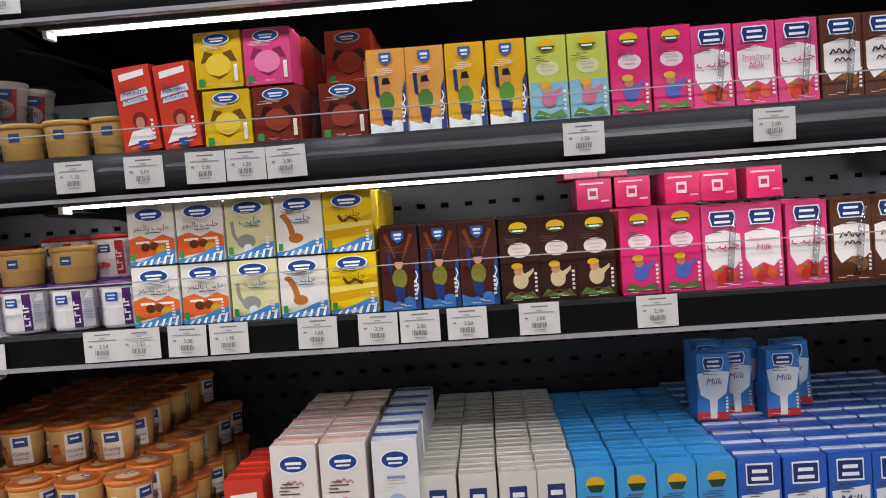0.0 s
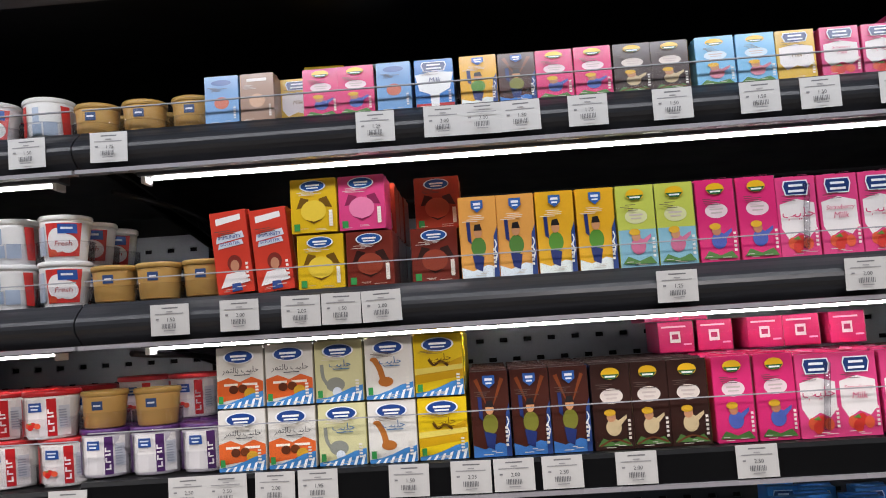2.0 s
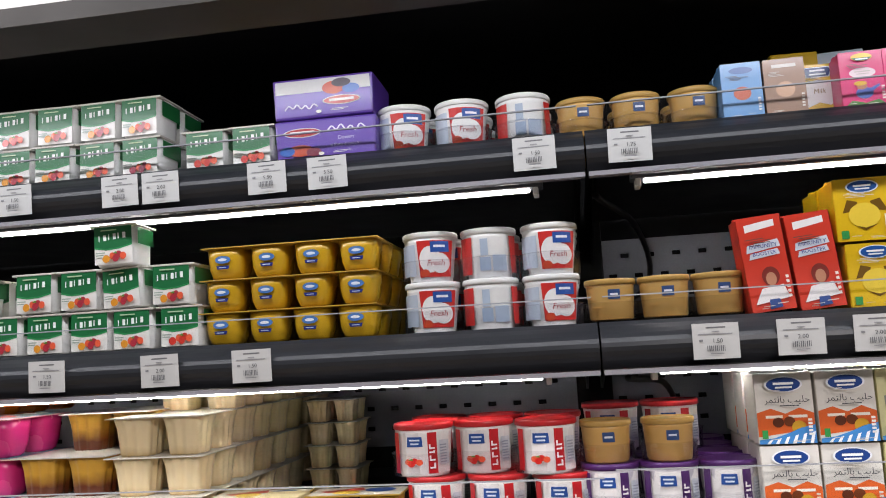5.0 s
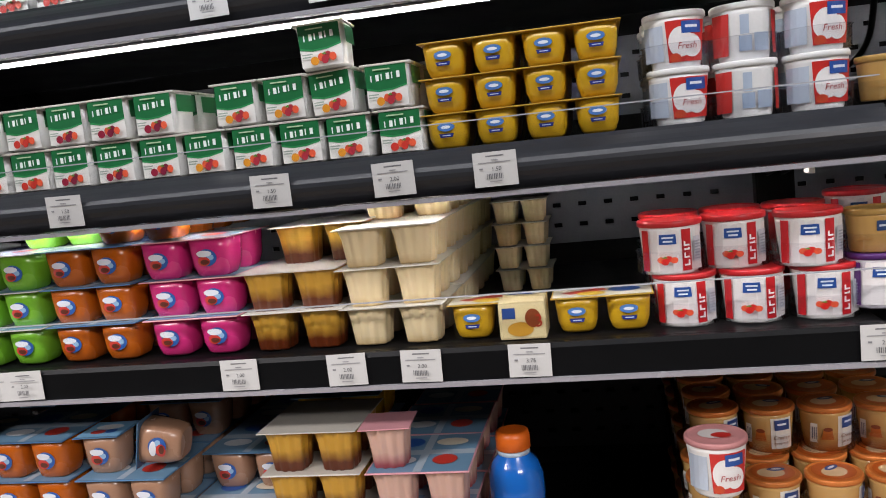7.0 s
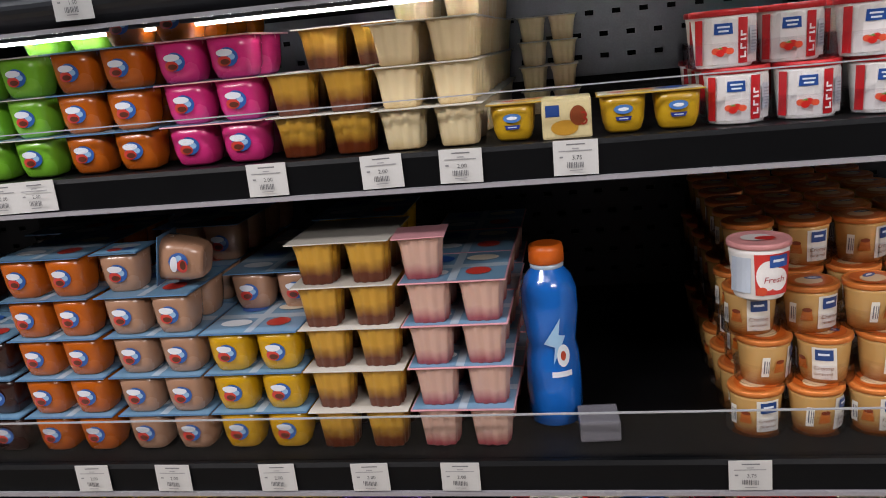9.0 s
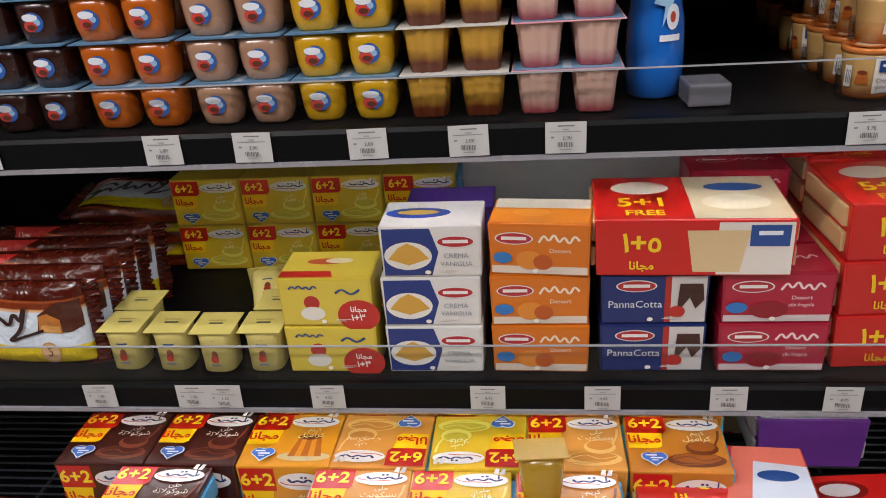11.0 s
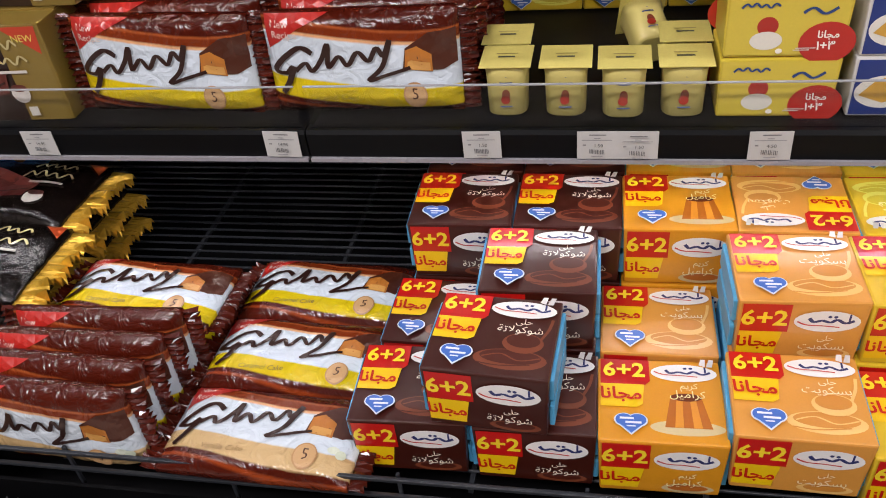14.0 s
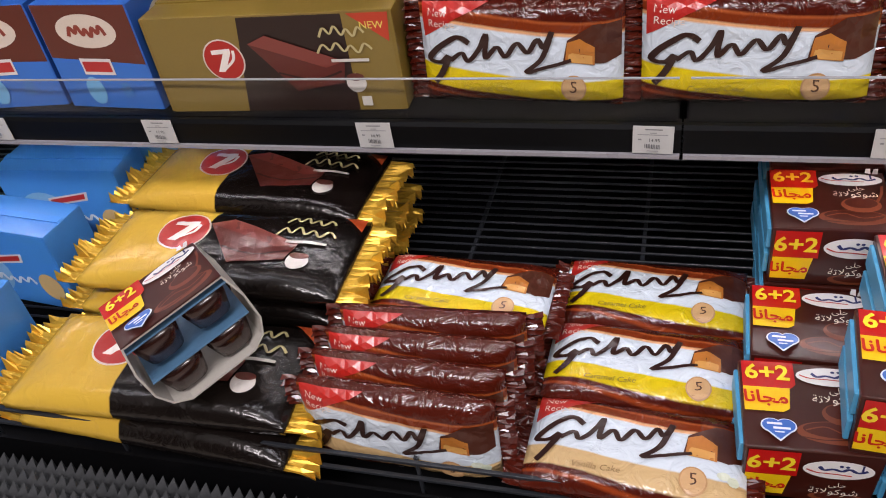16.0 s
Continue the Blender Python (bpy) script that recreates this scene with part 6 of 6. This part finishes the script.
put("pb1", -1.588, PD + 0.012, DB + 4 * PH, 0, 0, 3)
put("pb1", -1.478, PD + 0.015, DB + 4 * PH + 0.031, 0, -80, 6)
stack("py", -1.428, DB, 3, 3, PH, y=PD)
stack("pb", -1.42, DB + 3 * PH, 1, 2, PH, y=PD + 0.08)
stack("pc", -1.301, DB, 5, 1, PH, y=PD)
stack("py", -1.31, DB, 5, 1, PH, y=PD + 0.14)
stack("pk", -1.171, DB, 4, 3, PH, y=PD)
stack("pd", -1.75, DB + 3 * PH, 2, 1, PH, y=PD + 0.16)
stack("pd", -1.95, DB, 4, 2, PH, y=PD + 0.03)
BUILD["pk1"] = multi_pack("strawberry_dessert_pot", filled("pink_pot_single", "#cda898", "#a04a50", 0.014), PH, 0.0632, "single pale pink dessert pot with lifted foil", FOILP, True, None, 1, 1)
put("pk1", -1.205, PD + 0.005, DB + 4 * PH, 0, 0, 4)
put("bottle", -1.066, 1.155, DB)
wrapbox = tagged(part("clear_packet", boxed(-0.024, 0.024, 0, 0.05, 0, 0.026, 0.003), mat("grey_film", "#6c6a70", 0.2, vary=0.3)), "crumpled grey film packet on the shelf", "packet")
wrapbox.matrix_basis = pose(-1.012, 1.085, DB, 0, 0, 4)
for tier in range(4):
    for j in range(7):
        for i in range(5 if tier < 3 else 4):
            x = -0.832 + i * 0.066 + (0.012 if tier % 2 else 0)
            if tier == 3 and j == 0:
                continue
            put("cc", x, 1.12 + j * 0.066 + 0.014 * tier, DB + tier * 0.0565, 0, 0, jit.uniform(-50, 50))
put("cr_top", -0.832, 1.10, DB + 0.1715)
BUILD["sr_box"] = carton("red_drink_carton", 0.05, 0.165, 0.045, "#c23524", [("r", "#c93a28", 0, 0, 1, 1), ("p", "#e8e6e4", (0.15, 0.82), (0.85, 0.84), (0.85, 0.9), (0.15, 0.88)), ("r", "#d3d8e0", 0.15, 0.7, 0.85, 0.74)], "red drink carton beside the milk rows")
row("sr_box", [-0.405], "d", 3, 0.05, y=1.11)
row("bulk_pink", [-0.342, -0.279], "d", 6, 0.052, y=1.12)
row("bulk_blue", [-0.212], "d", 6, 0.052, y=1.115)
row("bulk_white", [-0.16, -0.111, -0.061, -0.012], "d", 11, 0.0425, y=1.12)
row("bulk_sky", [0.037, 0.087, 0.136, 0.185], "d", 10, 0.0425, y=1.12)
row("bulk_navy", [0.237 + 0.054 * i for i in range(7)], "d", 10, 0.0465, y=1.12)
for x, y, r in ((0.232, 1.30, 4), (0.276, 1.33, -3), (0.332, 1.30, 2), (0.372, 1.36, -5), (0.30, 1.38, 0), (0.25, 1.40, 3)):
    put("am", x, y, DB + BH + 0.0025, 0, r * 0.5, r)
for i in range(3):
    for j in range(3):
        put("mb", 0.64 + i * 0.068, 1.25 + j * 0.07, DB)

# ---- fifth shelf ----
EB = Z["e"]
for z in (0, 0.0722):
    put("s1", -1.486, FRONT + 0.004, EB + z)
for k in range(3):
    for j in range(2):
        if k == 2 and j:
            continue
        put("s2", -1.346 + (0.004 if k == 2 else 0), FRONT + 0.004 + j * 0.088, EB + 0.0715 * k, 0, 0, jit.uniform(-1.5, 1.5))
        put("s3", -1.207, FRONT + 0.004 + j * 0.088, EB + 0.0715 * k, 0, 0, -6 if k == 2 else jit.uniform(-1.5, 1.5))
for k in range(2):
    for j in range(3):
        put("s4", -1.064, FRONT + 0.006 + j * 0.088, EB + 0.0715 * k)
        put("s5", -0.915, FRONT + 0.006 + j * 0.088, EB + 0.0715 * k)
put("s5", -0.93, FRONT + 0.18, EB + 0.143)
for k in range(2):
    put("s2", -1.346, FRONT + 0.182, EB + 0.0715 * k)
put("s6", -1.33, FRONT + 0.115, EB + 0.143)
put("fo", -1.022, FRONT - 0.004, EB + 0.1435, 0, 0, -2)
for k in range(3):
    put("fo", -0.722, FRONT + 0.02, EB + 0.0755 * k, 0, 0, 3)
    put("fo", -0.722, FRONT + 0.18, EB + 0.0755 * k)
put("fo", -0.76, FRONT + 0.2, EB + 0.2265, 0, 0, 8)
for i in range(4):
    for k in range(2):
        put("dvs", -1.768 + i * 0.1225, 1.40, EB + 0.0845 * k)
for x, y in ((-1.785, 1.098), (-1.716, 1.096), (-1.650, 1.092), (-1.583, 1.094), (-1.79, 1.162), (-1.58, 1.16)):
    put("lp", x, y, EB)
put("lp", -1.612, 1.20, EB + 0.025, -70, 0, 15)
for x in (-2.218, -1.957):
    for j in range(5):
        put("g1", x + jit.uniform(-0.004, 0.004), FRONT + 0.008 + j * 0.05, EB + 0.003, -4 - j * 2, jit.uniform(-1, 1), jit.uniform(-2, 2))
for j in range(3):
    put("g1", -1.93 + j * 0.01, 1.40, EB + 0.03 + j * 0.044, -80, 0, jit.uniform(-6, 6))
put("seven", -2.53, FRONT, EB, 0, 0, 2)
put("seven", -2.53, FRONT + 0.118, EB, 0, 0, 1)
put("seven", -2.50, FRONT + 0.06, EB + 0.136, 0, 0, -2)
put("roll", -2.79, FRONT + 0.004, EB, 0, 0, -3)
put("roll", -2.955, FRONT + 0.004, EB, 0, 0, 6)
put("roll", -3.12, FRONT + 0.004, EB)
for j in range(2):
    put("roll", -2.79, FRONT + 0.16 + j * 0.15, EB)

# ---- deck ----
lay = lambda key, x, y, z, rz=0, tip=0: put(key, x, y, z, -90 + tip, 0, rz)
R1 = ("dc", "dc", "df", "db", "dv", "db", "dk")
for i, key in enumerate(R1):
    x = -1.852 + i * 0.1385
    for z in (DECK, DECK + 0.0905):
        turned = key in ("db", "dv") and z > DECK and i < 5
        put(key, x, 1.043 + (SD if turned else 0), z, 0, 0, (180 if turned else 0) + jit.uniform(-1, 1))
        put(key, x + 0.004, 1.172, z, 0, 0, jit.uniform(-1, 1))
for x, key, z in ((-1.742, "dc", 0.0905), (-1.452, "db", 0.0905), (-1.316, "dv", 0.0905), (-1.172, "dk", 0.0905), (-1.60, "db", 0), (-1.742, "dc", 0), (-1.452, "db", 0), (-1.316, "dv", 0), (-1.172, "dk", 0), (-1.872, "dc", 0)):
    put(key, x, 0.917, DECK + z, 0, 0, jit.uniform(-1.5, 1.5))
for x, key, z, rz, y in ((-1.882, "dc", 0, 2, 0.79), (-1.787, "dc", 0.0905, -4, 0.785), (-1.738, "dc", 0, 0, 0.789), (-1.60, "df", 0, 1, 0.786), (-1.462, "db", 0.02, -1, 0.786), (-1.325, "dv", 0, 0, 0.786), (-1.16, "dk", 0.02, 5, 0.79)):
    put(key, x, y, DECK + z, 0, 0, rz)
put("fo2", -0.968, 0.965, DECK + 0.055, 0, 0, -3)
put("fo2", -0.72, 0.95, DECK + 0.02, 0, 0, 5)
put("fo2", -0.965, 0.785, DECK, 0, 0, -2)
put("pu", -0.80, 1.2, DECK + 0.06)
put("fo", -0.90, 1.36, DECK)
put("dk", -1.01, 1.17, DECK + 0.0905)
BUILD["ystray"] = multi_pack("stray_custard_pot", mat("amber_pot", "#a8862a", 0.2, coat=0.4), 0.07, 0.07, "single amber custard pot standing on the packs", FOILY, False, None, 1, 1, 0.15)
put("ystray", -1.205, 0.962, DECK + 0.182, -16, 0, 5)
greybox = tagged(part("turned_box", boxed(-0.09, 0.09, 0, 0.055, 0, 0.085, 0.003), mat("grey_card_back", "#cdcbc8", 0.6, vary=0.08)), "grey underside of an overturned dessert box", "dessert pack")
greybox.matrix_basis = pose(-0.975, 0.80, DECK + 0.12, -58, 0, -28)
# cake packs lying on the wires
for j, (y, z, key) in enumerate(((0.735, 0.03, "g2"), (0.862, 0.042, "g1"), (0.99, 0.046, "g1"))):
    lay(key, -2.065 + 0.004 * j, y + 0.003, DECK + 0.043 + z * 0.3, -1.5, 0)
for j in range(4):
    put("g1" if j else "g2", -2.325 + jit.uniform(-0.01, 0.01), 0.757 + j * 0.0425, DECK, -1 - j + jit.uniform(-1.5, 1), 0, jit.uniform(-2, 2))
lay("g1", -2.32, 0.945, DECK + 0.052, 1)
lay("g1", -2.305, 0.935, DECK + 0.097, -2, 0)
for r, (x, y, layers) in enumerate(((-2.66, 0.735, 2), (-2.665, 0.92, 3), (-2.69, 1.10, 3))):
    for k in range(layers):
        lay("gold", x + jit.uniform(-0.012, 0.012), y + jit.uniform(-0.006, 0.006), DECK + 0.05 + k * 0.047, jit.uniform(-3, 2))


def open_pack():
    t = thing("open_dessert_pack", "chocolate dessert sleeve lying open with four pots showing", "dessert pack")
    outer = [(-0.066, 0.112), (0.066, 0.112), (0.074, 0.075), (0.074, 0.035), (0.064, 0.012), (0.045, 0.0), (-0.045, 0.0), (-0.064, 0.012), (-0.074, 0.035), (-0.074, 0.075)]
    bm = bmesh.new()
    rings = []
    for k, y in ((1.0, 0.0), (1.0, 0.1), (0.968, 0.1), (0.968, 0.0)):
        rings.append([bm.verts.new((x * k, y, 0.056 + (z - 0.056) * k)) for x, z in outer])
    n = len(outer)
    for a, b in zip(rings, rings[1:] + rings[:1]):
        for i in range(n):
            bm.faces.new((a[i], a[(i + 1) % n], b[(i + 1) % n], b[i]))
    bmesh.ops.recalc_face_normals(bm, faces=bm.faces)
    part("sleeve", bm, BOARD, t, "grey card band with rounded base")
    part("top_card", boxed(-0.0655, 0.0655, 0.0, 0.1, 0.1125, 0.1135), MATS["card_3d150d"], t)
    part("print", art(promo("#3d150d", swirl("#7a3f28", "#4c1d12")), 0.13, 0.098, 0.0004, pose(0, 0.001, 0.1137, -90, 0, 0)), [], t)
    cup = mesh_of("pot", lathe([(0.019, 0), (0.023, 0.003), (0.0285, 0.026), (0.0305, 0.043)], 24, 0.4), mat("choc_pot", "#2a100a", 0.2, coat=0.4))
    for i in range(2):
        for j in range(2):
            shared("pot", cup, t, pose(-0.0325 + i * 0.065, 0.036, 0.0045 + j * 0.052))
    for z in (0.0478, 0.0998):
        part("foil", boxed(-0.066, 0.066, 0.003, 0.095, z, z + 0.0025, 0.0008), FOILB, t, "blue printed foil sheet")
    return t


BUILD["open"] = open_pack
put("open", -2.535, 0.77, DECK + 0.135, -6, -12, 50)
put("roll2", -3.05, 0.80, DECK)
put("roll2", -3.06, 0.99, DECK, 0, 0, -6)
put("roll2", -3.05, 1.15, DECK, 0, 0, 2)
put("roll2", -2.90, 1.32, DECK + 0.06, 0, 0, 0)
put("roll2", -2.90, 1.44, DECK)
